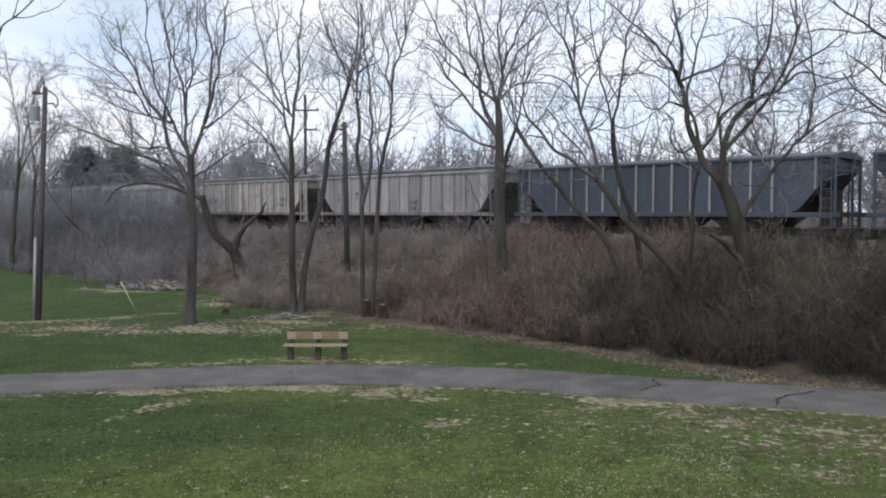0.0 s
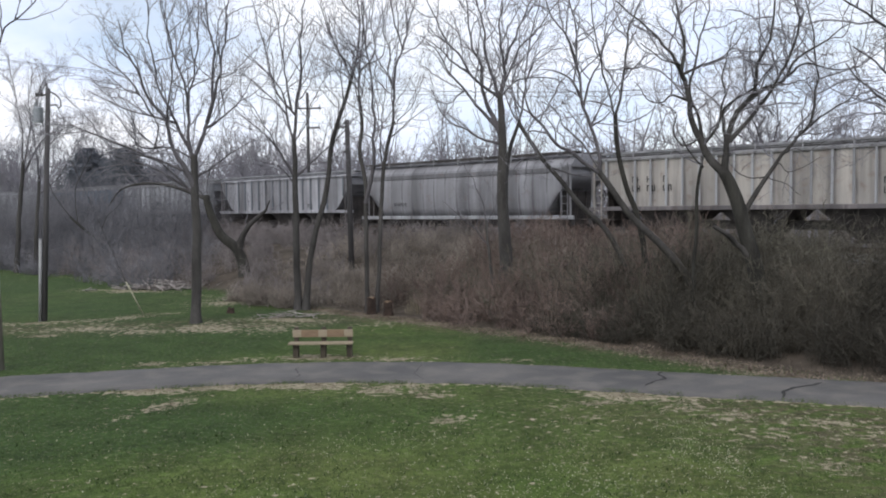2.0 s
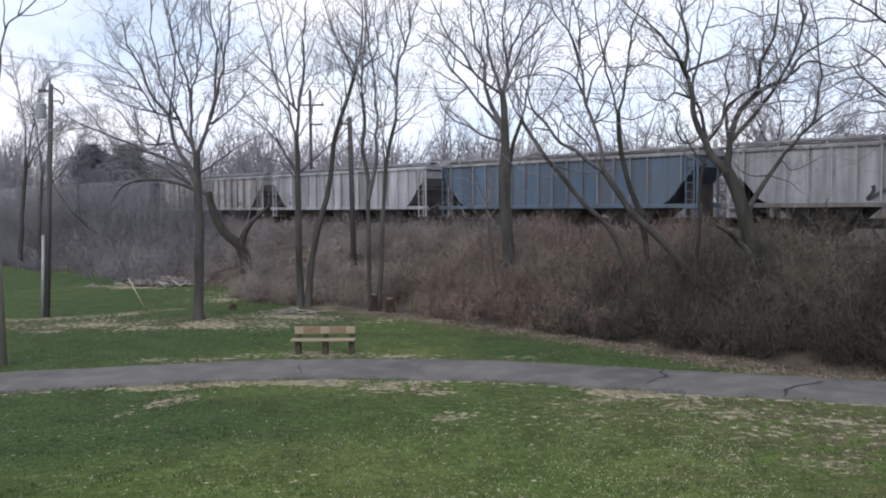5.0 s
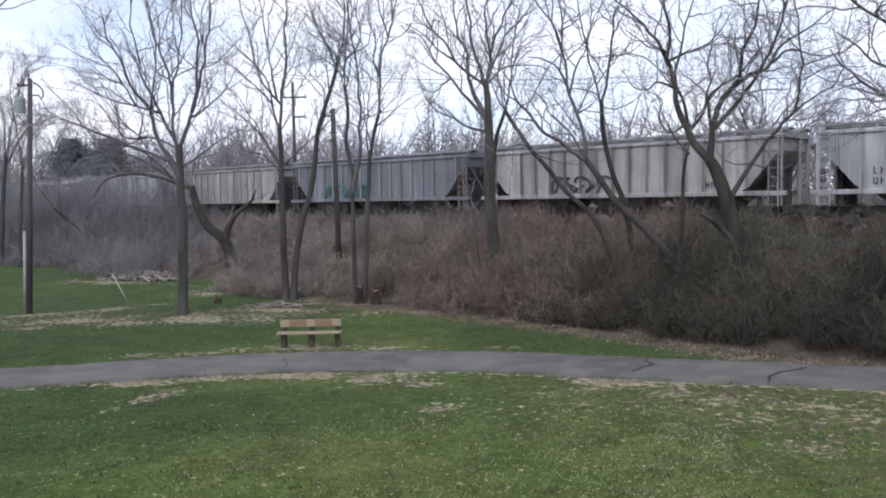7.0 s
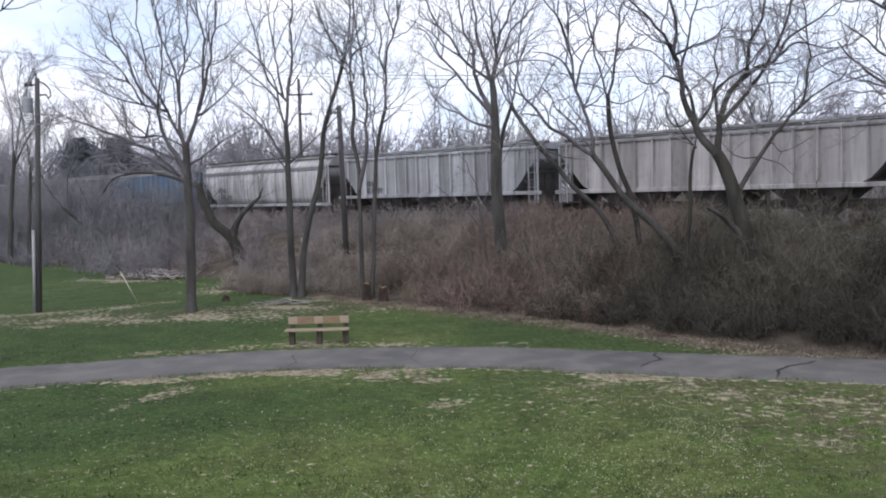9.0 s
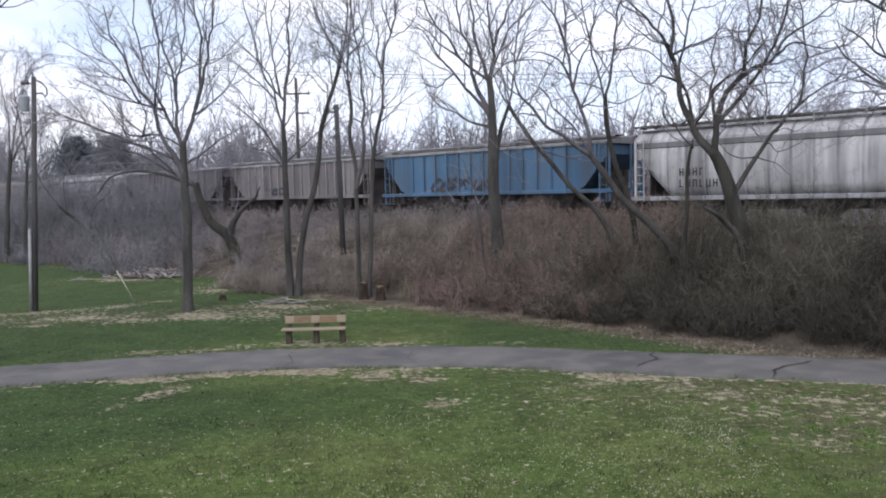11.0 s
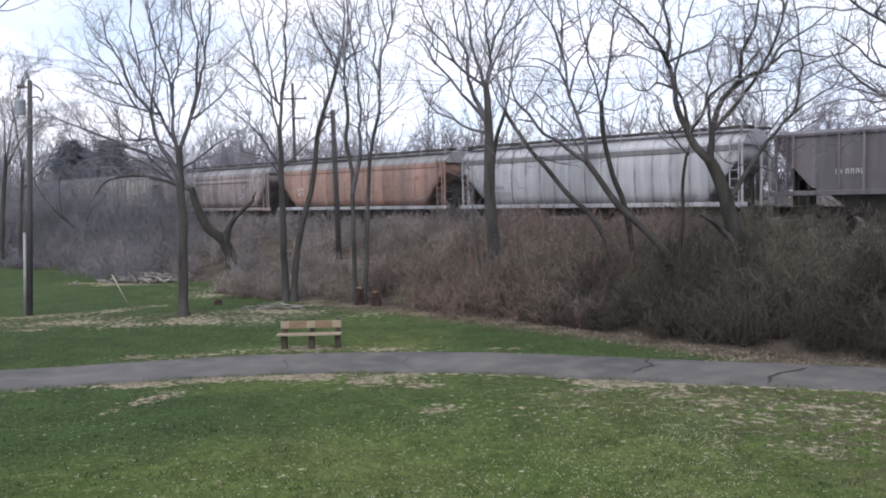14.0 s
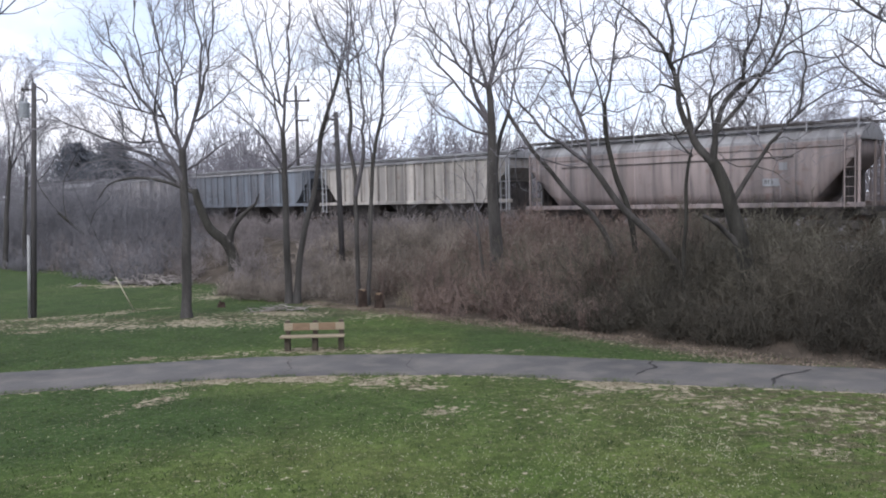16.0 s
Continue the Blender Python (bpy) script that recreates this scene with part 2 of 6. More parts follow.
g_col = blend(n_, l_, ramp(n_, l_, s_add.outputs[0], [(0.82, grey(0)), (1.06, grey(0.9))]), g_col, dry)
soil = ramp(n_, l_, noise_at(n_, l_, 1.2, 8), [(0.3, (0.048, 0.040, 0.032)), (0.7, (0.120, 0.098, 0.078))])
g_col = blend(n_, l_, at_bank.outputs["Fac"], g_col, soil)
l_.new(g_col, b_.inputs["Base Color"])
b_.inputs["Roughness"].default_value = 0.95
b_.inputs["Specular IOR Level"].default_value = 0.15
bump(n_, l_, b_, g_fine, 0.9, 0.04)


# ---- mesh helpers ----
def link_mesh(name, me, material, parent=None, label=""):
    me.materials.append(material)
    ob = new(name, me)
    ob.parent = parent
    return tagged(ob, label) if label else ob


def part(name, bm, material, parent=None, label="", smooth=False):
    """Links a bmesh as one mesh object under a thing."""
    me = bpy.data.meshes.new(name)
    bm.normal_update()
    bm.to_mesh(me)
    bm.free()
    for f in me.polygons:
        f.use_smooth = smooth
    return link_mesh(name, me, material, parent, label)


def quads_mesh(name, verts, quads, smooth=True):
    """A mesh from arrays of vertices and quads (or triangles)."""
    me = bpy.data.meshes.new(name)
    verts, quads = np.asarray(verts, "f4").reshape(-1, 3), np.asarray(quads, "i4")
    k = quads.shape[1]
    me.vertices.add(len(verts))
    me.vertices.foreach_set("co", verts.ravel())
    me.loops.add(quads.size)
    me.loops.foreach_set("vertex_index", quads.ravel())
    me.polygons.add(len(quads))
    me.polygons.foreach_set("loop_start", np.arange(0, quads.size, k, dtype="i4"))
    me.polygons.foreach_set("use_smooth", np.full(len(quads), smooth))
    me.update(calc_edges=True)
    return me


def tubes(paths, radii, sides):
    """Vertices and quads of many tubes at once: paths (N, K, 3), radii (N, K)."""
    paths, radii = np.asarray(paths, float), np.asarray(radii, float)
    count, k = radii.shape
    tan = np.gradient(paths, axis=1)
    tan /= np.linalg.norm(tan, axis=2, keepdims=True) + 1e-9
    ref = np.where(np.abs(tan[:, :1, 2:3]) < 0.8, np.array([0.0, 0.0, 1.0]), np.array([1.0, 0.0, 0.0]))
    u = np.cross(tan, np.broadcast_to(ref, tan.shape))
    u /= np.linalg.norm(u, axis=2, keepdims=True) + 1e-9
    v = np.cross(tan, u)
    a = np.arange(sides) * 2 * np.pi / sides
    ring = u[:, :, None] * np.cos(a)[:, None] + v[:, :, None] * np.sin(a)[:, None]
    verts = paths[:, :, None] + ring * radii[:, :, None, None]
    idx = np.arange(count * k * sides).reshape(count, k, sides)
    nxt = np.roll(idx, -1, axis=2)
    quads = np.stack([idx[:, :-1], nxt[:, :-1], nxt[:, 1:], idx[:, 1:]], -1).reshape(-1, 4)
    return verts.reshape(-1, 3), quads


def spikes(feet, tips, radii):
    """Vertices and triangles of many twigs, each three-sided and running out to a point: feet, tips (N, 3), radii (N)."""
    feet, tips, radii = np.asarray(feet, float), np.asarray(tips, float), np.asarray(radii, float)
    way = tips - feet
    way /= np.linalg.norm(way, axis=1, keepdims=True) + 1e-9
    ref = np.where(np.abs(way[:, 2:3]) < 0.8, np.array([0.0, 0.0, 1.0]), np.array([1.0, 0.0, 0.0]))
    u = np.cross(way, ref)
    u /= np.linalg.norm(u, axis=1, keepdims=True) + 1e-9
    v = np.cross(way, u)
    rings = [feet + (u * math.cos(a) + v * math.sin(a)) * radii[:, None] for a in (0, math.tau / 3, 2 * math.tau / 3)]
    i = np.arange(len(feet))[:, None] * 4
    tris = np.concatenate([i + np.array([a, b, 3]) for a, b in ((0, 1), (1, 2), (2, 0))])
    return np.stack([*rings, tips], 1).reshape(-1, 3), tris


def join_arrays(pieces):
    """One mesh's arrays from several; quads are cut in two where triangles are among them."""
    if len({q.shape[1] for _, q in pieces}) > 1:
        pieces = [(v, q if q.shape[1] == 3 else np.concatenate([q[:, :3], q[:, [0, 2, 3]]])) for v, q in pieces]
    verts, quads, base = [], [], 0
    for v, q in pieces:
        verts.append(v)
        quads.append(q + base)
        base += len(v)
    return np.concatenate(verts), np.concatenate(quads)


def add_box(bm, lo, hi, bevel=0.0):
    c = [(a + b) / 2 for a, b in zip(lo, hi)]
    s = [b - a for a, b in zip(lo, hi)]
    r = bmesh.ops.create_cube(bm, size=1, matrix=Matrix.Translation(c) @ Matrix.Diagonal((*s, 1)))
    if bevel:
        es = {e for v in r["verts"] for e in v.link_edges}
        bmesh.ops.bevel(bm, geom=list(es), offset=bevel, segments=1, affect="EDGES")


def add_rod(bm, a, b, r0, r1=None, sides=10):
    a, b = Vector(a), Vector(b)
    m = Matrix.Translation((a + b) / 2) @ (b - a).to_track_quat("Z", "Y").to_matrix().to_4x4()
    bmesh.ops.create_cone(bm, cap_ends=True, segments=sides, radius1=r0, radius2=r0 if r1 is None else r1, depth=(b - a).length, matrix=m)


def box(name, lo, hi, material, parent=None, label="", bevel=0.0):
    bm = bmesh.new()
    add_box(bm, lo, hi, bevel)
    return part(name, bm, material, parent, label)


def rod(name, a, b, r0, material, parent=None, label="", r1=None, sides=10):
    bm = bmesh.new()
    add_rod(bm, a, b, r0, r1, sides)
    return part(name, bm, material, parent, label, smooth=True)


def thing(name, label, category, at=(0, 0, 0), turn=0, group="", kind=""):
    ob = new(name)
    ob.matrix_basis = pose(*at, 0, 0, turn)
    return tagged(ob, label, category, group, kind)


# ---- the lie of the land ----
# The railway runs straight, along ALONG; ACROSS points away from the eye. n is the distance across, m along.
ACROSS, ALONG = np.array([0.702, 0.712]), np.array([0.712, -0.702])
TRACK_N, RAIL_Z, BANK_TOP = 36.1, 2.55, 2.1


def wobble(x, y, s, seed=0.0):
    return noise.noise(Vector((x * s, y * s, seed)))


def step(a, b, v):
    """A smooth step from 0 at a to 1 at b."""
    t = np.clip((v - a) / (b - a), 0, 1)
    return t * t * (3 - 2 * t)


def height(x, y):
    n = 0.702 * x + 0.712 * y
    toe = 22.6 + 0.5 * math.sin(0.13 * (x - y))
    z = BANK_TOP * float(step(toe, toe + 8.8, n)) - 1.2 * float(step(40.5, 47, n))
    if n > toe:
        z += 0.18 * wobble(x, y, 0.45) * float(step(toe, toe + 2, n)) * (1 - float(step(30.5, 32.5, n)))
    return z + 0.05 * wobble(x, y, 0.16, 3.0)


TRAIL_X = [-60, -40, -28, -18, -11, -7, -4.5, -1.5, 1.5, 4, 6.5, 10, 16, 24, 40]
TRAIL_Y = [4.5, 12.0, 16.2, 19.1, 20.95, 22.05, 22.5, 22.4, 22.05, 21.15, 20.15, 18.85, 16.6, 13.6, 7.0]


def trail_y(x):
    """The trail's middle line."""
    y = 0
    for dx in (-1.5, -0.75, 0, 0.75, 1.5):
        y += np.interp(x + dx, TRAIL_X, TRAIL_Y) / 5
    return float(y)


# dry patches on the lawn: x, y, half length, half width, turn, strength
DRY = [(-16.6, 32.9, 1.6, 0.5, 4, 0.55), (-14.9, 33.4, 1.6, 0.5, 18, 0.6), (-13.3, 34.6, 1.2, 0.5, 30, 0.62), (-12.6, 35.6, 0.8, 0.3, 10, 0.55),
       (-6.4, 33.1, 1.6, 0.5, -6, 0.85), (-7.2, 31.4, 0.6, 0.3, 15, 0.5), (-5.7, 35.0, 1.2, 0.4, 15, 0.5), (-14.6, 29.7, 0.6, 0.3, 10, 0.5)]
DRY += [(-11.4, 31.2, 6.0, 1.3, -4, 0.52), (-4.5, 32.0, 3.0, 1.2, 0, 0.36), (-18.0, 46.3, 2.6, 0.7, -16, 0.72), (-11.0, 40.0, 1.6, 1.6, 0, 0.5), (-8.65, 23.85, 0.6, 0.3, 8, 0.55), (-6.8, 24.1, 0.9, 0.25, 10, 0.5),
        (-4.1, 24.6, 1.7, 0.4, 4, 0.75), (-1.7, 24.35, 1.3, 0.25, 0, 0.55), (2.0, 24.0, 0.6, 0.22, 0, 0.5), (-6.55, 18.6, 1.05, 0.34, 62, 0.85)]
DRY += [(-7.2, 20.3, 1.2, 0.35, 5, 0.78), (-5.2, 20.75, 1.4, 0.36, 8, 0.8), (-3.2, 20.75, 1.1, 0.45, -4, 0.88), (-1.3, 20.2, 0.9, 0.6, 6, 0.9),
        (-0.4, 19.4, 0.4, 0.3, 0, 0.45), (-0.05, 17.1, 0.55, 0.45, 50, 0.42), (3.1, 18.5, 0.8, 0.35, 20, 0.5), (2.7, 17.1, 0.8, 0.4, 8, 0.42)]
DRY += [(4.4, 19.15, 1.1, 0.45, -25, 0.85), (5.3, 17.9, 0.7, 0.4, 10, 0.5), (6.1, 17.2, 0.7, 0.45, 10, 0.5), (6.3, 15.6, 0.9, 0.5, 15, 0.32),
        (7.0, 15.2, 0.9, 0.5, 15, 0.32), (8.2, 15.6, 0.9, 0.6, -15, 0.34), (6.4, 13.8, 0.5, 0.5, 0, 0.38), (7.6, 14.3, 0.7, 0.5, -20, 0.38), (7.4, 16.6, 1.4, 0.5, -20, 0.36)]


def straw_at(x, y, n):
    s = 0.0
    for cx, cy, hl, hw, turn, k in DRY:
        c, q = math.cos(radians(turn)), math.sin(radians(turn))
        if abs(x - cx) > 3 * hl + 1 or abs(y - cy) > 3 * hl + 1:
            continue
        k *= 0.86 + 1.0 * wobble(x, y, 0.9, cx)
        cy += 0.3 * wobble(x, 0, 0.35, cy)
        u, v = (x - cx) * c + (y - cy) * q, -(x - cx) * q + (y - cy) * c
        d = (u / hl) ** 2 + (v / hw) ** 2
        if d < 6:
            s = max(s, k * math.exp(-0.7 * d))
    e = abs(y - trail_y(x)) - 1.42
    if e < 1.2:
        s = max(s, (0.52 + 0.35 * wobble(x, 0, 0.6, 2.0)) * math.exp(-(e / 0.24) ** 2) if y < trail_y(x) else (0.30 + 0.4 * wobble(x, 0, 0.7, 8.0)) * math.exp(-(e / 0.2) ** 2))
    return max(s, (0.24 + 0.1 * float(step(0, 8, x))) * math.exp(-((n - 22.0 + 0.55 * float(step(3, 8, x))) / (0.55 + 0.4 * float(step(3, 8, x)))) ** 2), 0.19 * math.exp(-((x - 7.0) / 3.6) ** 2 - ((y - 16.0) / 2.6) ** 2), 0.16 * math.exp(-((x - 2.5) / 3.0) ** 2 - ((y - 17.0) / 2.0) ** 2), 0.07 * math.exp(-((y - 12) / 3.0) ** 2))


def spread(fine_lo, fine_hi, pitch, far):
    fine = np.arange(fine_lo, fine_hi + 1e-6, pitch)
    out = np.geomspace(1, far, 16) - 1 + pitch
    return np.concatenate([(fine_lo - out)[::-1], fine, fine_hi + out])


def build_ground():
    xs, ys = spread(-38, 22, 0.25, 1800), spread(9, 62, 0.25, 1800)
    verts = np.array([(x, y, height(x, y)) for y in ys for x in xs])
    nx = len(xs)
    i = (np.arange(len(ys) - 1)[:, None] * nx + np.arange(nx - 1)).ravel()
    me = quads_mesh("ground", verts, np.stack([i, i + 1, i + nx + 1, i + nx], 1))
    straw, bank, lush_dim, thin = (np.zeros(len(verts), "f4") for _ in range(4))
    for k, (x, y, z) in enumerate(verts):
        if abs(x) > 60 or y > 130 or y < -10:
            bank[k] = 1.0 if 0.702 * x + 0.712 * y > 24 else 0.0
            continue
        n = 0.702 * x + 0.712 * y
        straw[k] = straw_at(x, y, n)
        m = 0.712 * x - 0.702 * y
        bank[k] = float(step(21.9, 22.7, n - 0.9 * float(step(-26, -40, m)) + 1.1 * float(step(-19, -10, m)) + 0.5 * wobble(x, y, 0.5, 7.0)))
        # the turf is worn thin towards the path's bend and in a band before the far trees
        thin[k] = 0.95 * float(step(2.5, 8.5, x + 0.35 * (y - 14))) * float(step(22, 19, y)) + 0.9 * math.exp(-((y - 32.2 - 0.12 * (x + 9)) / 1.5) ** 2) * float(step(-1, -5, x)) + 0.75 * math.exp(-((n - 21.4) / 0.7) ** 2) * float(step(-9, -6, x))
        # lush patches; the step in x darkens the left, standing in for vignetting
        lush_dim[k] = 0.55 * math.exp(-((x + 9) / 3.5) ** 2 - ((y - 18) / 2.5) ** 2) + (0.75 * float(step(0.0, 0.35, wobble(x, y, 0.11, 5.0))) + 0.1) * float(step(13, 17, y)) + 0.7 * float(step(-3, -10, x)) + 0.5 * math.exp(-((x + 1.5) / 4) ** 2 - ((y - 18) / 2.2) ** 2) + 0.5 * math.exp(-((y - 28 - 0.1 * x) / 2.5) ** 2)
    for key, values in (("straw", straw), ("bank", bank), ("lush_dim", np.clip(lush_dim, 0, 0.9)), ("thin", np.clip(thin, 0, 1))):
        me.attributes.new(key, "FLOAT", "POINT").data.foreach_set("value", values)
    tagged(link_mesh("ground", me, GROUND), "mown spring lawn with dry straw patches, rising to a brown railway bank", "ground", kind="structure")


build_ground()


def build_trail():
    xs = np.arange(-60, 40.01, 0.3)
    rows = []
    for x in xs:
        s = (trail_y(x + 0.2) - trail_y(x - 0.2)) / 0.4
        nrm = np.array([-s, 1.0]) / math.hypot(s, 1)
        wl_, wr_ = (1.44 + 0.11 * wobble(x, 0, 1.3, k) + 0.08 * wobble(x, 0, 3.9, k) for k in (1.0, 9.0))
        line = []
        for k, o in enumerate((-wl_, -wl_ + 0.1, -0.7, 0, 0.7, wr_ - 0.1, wr_)):
            px, py = x + nrm[0] * o, trail_y(x) + nrm[1] * o
            line.append((px, py, height(px, py) + (-0.03 if k in (0, 6) else 0.025 + 0.015 * (1 - (o / 1.45) ** 2))))
        rows.append(line)
    k = len(rows[0])
    i = (np.arange(len(rows) - 1)[:, None] * k + np.arange(k - 1)).ravel()
    me = quads_mesh("path", np.array(rows), np.stack([i, i + k, i + k + 1, i + 1], 1))
    trail = tagged(link_mesh("path", me, ASPHALT), "grey weathered asphalt footpath curving across the lawn", "path", kind="structure")
    # tar-dark cracks across it
    for pts, r in (([(7.5, 18.55), (7.75, 19.15), (8.2, 19.55), (8.8, 19.85), (9.15, 20.2)], 0.045),
                   ([(4.75, 20.1), (5.1, 20.6), (5.5, 20.95), (5.45, 21.4), (5.65, 22.0)], 0.04),
                   ([(-4.1, 21.1), (-3.95, 21.9), (-4.2, 22.7), (-4.1, 23.7)], 0.011), ([(9.6, 17.8), (10.3, 18.0), (11.2, 18.3)], 0.05),
                   ([(-0.6, 21.1), (-0.9, 22.0), (-0.7, 23.6)], 0.009)):
        line = []
        for (x0, y0), (x1, y1) in zip(pts, pts[1:]):
            for t in np.linspace(0, 1, 6)[:-1]:
                x, y = x0 + (x1 - x0) * t, y0 + (y1 - y0) * t
                line.append((x + 0.05 * wobble(x, y, 3.0), y + 0.05 * wobble(x, y, 3.0, 4.0), 0))
        line = np.array(line)
        d = np.gradient(line, axis=0)
        side = np.stack([-d[:, 1], d[:, 0], 0 * d[:, 0]], 1)
        side /= np.linalg.norm(side, axis=1, keepdims=True)
        wv = np.array([r * (0.6 + 0.8 * random.random()) * min(1, 0.15 + 0.3 * min(k, len(line) - 1 - k)) for k in range(len(line))])[:, None]
        a, b = line - side * wv, line + side * wv
        v = np.stack([a, b], 1).reshape(-1, 3)
        for p in v:
            o = (p[1] - trail_y(p[0])) / 1.45
            p[2] = height(p[0], p[1]) + 0.031 + 0.015 * max(0, 1 - o * o)
        i = np.arange(len(line) - 1) * 2
        link_mesh("crack", quads_mesh("crack", v, np.stack([i, i + 1, i + 3, i + 2], 1)), CRACK, trail)


build_trail()


def place(n, m, z=0.0):
    """The point at n metres across and m metres along the railway."""
    p = ACROSS * n + ALONG * m
    return float(p[0]), float(p[1]), z


TURN = math.degrees(math.atan2(ALONG[1], ALONG[0]))
FOOT = -34.0         # a point of the line before the view's middle


def build_railway():
    bed = thing("railway_track", "single railway track on a low stone ballast bed", "railway track", place(TRACK_N, FOOT, 0), TURN, kind="structure")
    bm = bmesh.new()
    prof = [(-2.9, 1.95), (-1.75, 2.38), (1.75, 2.38), (2.9, 1.95)]
    xs = np.arange(-400, 161, 2.0)
    vs = [[bm.verts.new((x, y + 0.06 * wobble(x, y, 1.0), z + 0.03 * wobble(x, y, 2.0, 2.0))) for y, z in prof] for x in xs]
    for a, b in zip(vs, vs[1:]):
        for k in range(3):
            bm.faces.new((a[k], b[k], b[k + 1], a[k + 1]))
    part("ballast_bed", bm, BALLAST, bed)
    for y in (-0.7525, 0.7525):
        bm = bmesh.new()
        for lo, hi in (((-400, y - 0.07, 2.39), (400, y + 0.07, 2.41)), ((-400, y - 0.012, 2.41), (400, y + 0.012, 2.51)), ((-400, y - 0.036, 2.51), (400, y + 0.036, RAIL_Z))):
            add_box(bm, lo, hi)
        part("rail", bm, RUSTY, bed)
    bm = bmesh.new()
    add_box(bm, (-0.11, -1.3, 2.25), (0.11, 1.3, 2.42), 0.01)
    tie = part("sleeper", bm, TIE, bed)
    for k in range(1, 220):
        t = tie.copy()
        scene.collection.objects.link(t)
        t.parent, t.location = bed, (-60 + 0.5 * k, 0, 0)
    tie.location = (-60, 0, 0)


build_railway()


# ---- freight cars ----
CAR = 17.65
HALF = 8.15


def loft(profile, stations, low):
    """Skin of a hopper body: a cross-section carried along x, cut off below low(x)."""
    bm = bmesh.new()
    rings = []
    for x in stations:
        zb = low(x)
        ring = []
        for y, z in profile:
            ring.append(bm.verts.new((x, y, max(z, zb))))
        rings.append(ring)
    k = len(profile)
    for a, b in zip(rings, rings[1:]):
        for i in range(k):
            bm.faces.new((a[i], a[(i + 1) % k], b[(i + 1) % k], b[i]))
    bm.faces.new(rings[0])
    bm.faces.new(rings[-1][::-1])
    bmesh.ops.remove_doubles(bm, verts=bm.verts, dist=0.0005)
    bmesh.ops.dissolve_degenerate(bm, edges=bm.edges, dist=0.0005)
    bmesh.ops.recalc_face_normals(bm, faces=bm.faces)
    return bm


def hopper_low(x):
    return 1.4 + max(0.0, abs(x) - 6.35) * 1.12


def rib_low(x):
    return 1.82 + max(0.0, abs(x) - 6.55) * 1.15


def fresh(name, bm, smooth=False):
    me = bpy.data.meshes.new(name)
    bm.to_mesh(me)
    bm.free()
    for f in me.polygons:
        f.use_smooth = smooth
    return me


STATIONS = [-8.0, -7.8, -7.5, -7.0, -6.7, -6.35, -4, -2, 0, 2, 4, 6.35, 6.7, 7.0, 7.5, 7.8, 8.0]
MESH = {}


def car_meshes():
    flat = [(-1.47, 1.82), (-1.47, 4.02), (1.47, 4.02), (1.47, 1.82)]
    MESH["rib_body"] = fresh("body", loft(flat, STATIONS, rib_low))
    MESH["rib_roof"] = fresh("roof", loft([(-1.56, 4.02), (-1.56, 4.12), (-0.75, 4.29), (0, 4.34), (0.75, 4.29), (1.56, 4.12), (1.56, 4.02)], [-HALF, 0, HALF], lambda x: 0))
    barrel = [(1.34, 1.4), (1.46, 1.85), (1.51, 2.5), (1.51, 3.15), (1.46, 3.6), (1.36, 3.88)]
    barrel = [(-y, z) for y, z in barrel] + barrel[::-1]
    MESH["smooth_body"] = fresh("body", loft(barrel, STATIONS, hopper_low), True)
    cap = [(1.40, 3.88), (1.38, 3.99), (1.12, 4.27), (0.7, 4.48)]
    cap = [(-y, z) for y, z in cap] + [(0, 4.58)] + cap[::-1]
    MESH["smooth_roof"] = fresh("roof", loft(cap, [-HALF, 0, HALF], lambda x: 0))
    for key, z0 in (("rib", 1.84), ("short_rib", 2.75)):
        bm = bmesh.new()
        add_box(bm, (-0.05, -1.555, z0), (0.05, -1.465, 4.02), 0.012)
        MESH[key] = fresh("rib", bm)
    for kind, z0, z1 in (("rib", 1.62, 1.82), ("smooth", 1.2, 1.4)):
        bm = bmesh.new()
        for y in (-1, 1):
            add_box(bm, (-8.35, y * 1.5 - 0.07, z0), (8.35, y * 1.5 + 0.07, z1), 0.02)
        MESH[kind + "_sill"] = fresh("side_sill", bm)
    bm = bmesh.new()
    add_box(bm, (-8.4, -0.35, 0.75), (8.4, 0.35, 1.15))
    for x in (-8.3, 8.3):
        add_box(bm, (x - 0.12, -1.5, 0.9), (x + 0.12, 1.5, 1.18))
    for x in (-7.6, 7.6):
        add_box(bm, (x - 0.5, -1.2, 1.15), (x + 0.5, 1.2, 1.2))
    MESH["underframe"] = fresh("underframe", bm)
    # the tray's deep lips fill part of the shaded gap above the roof
    tray = [(-1.22, 4.31), (-1.22, 4.405), (-0.62, 4.405), (-0.62, 4.31), (-0.645, 4.31), (-0.645, 4.37), (-1.195, 4.37), (-1.195, 4.31)]
    MESH["running_board"] = fresh("running_board", loft(tray, [-8.3, 8.3], lambda x: 0))
    yoke = [(-1.245, 4.02), (-1.245, 4.415), (-1.222, 4.415), (-1.222, 4.30), (-0.618, 4.30), (-0.595, 4.275), (-1.222, 4.275), (-1.222, 4.02)]
    bm = loft(yoke, [-0.03, 0.03], lambda x: 0)
    MESH["walkway_bracket"] = fresh("walkway_bracket", bm)
    bm = bmesh.new()
    for y in (-1, 1):
        add_box(bm, (-7.95, y * 1.44 - 0.06, 3.62), (7.95, y * 1.44 + 0.06, 3.87), 0.015)
    MESH["roof_rail"] = fresh("roof_rail", bm)
    bm = bmesh.new()
    add_box(bm, (-7.6, -0.32, 4.25), (7.6, 0.32, 4.42), 0.03)
    for x in np.linspace(-6.8, 6.8, 11):
        add_box(bm, (x - 0.03, -0.36, 4.38), (x + 0.03, 0.36, 4.46))
    MESH["hatch"] = fresh("hatch", bm)
    bm = bmesh.new()
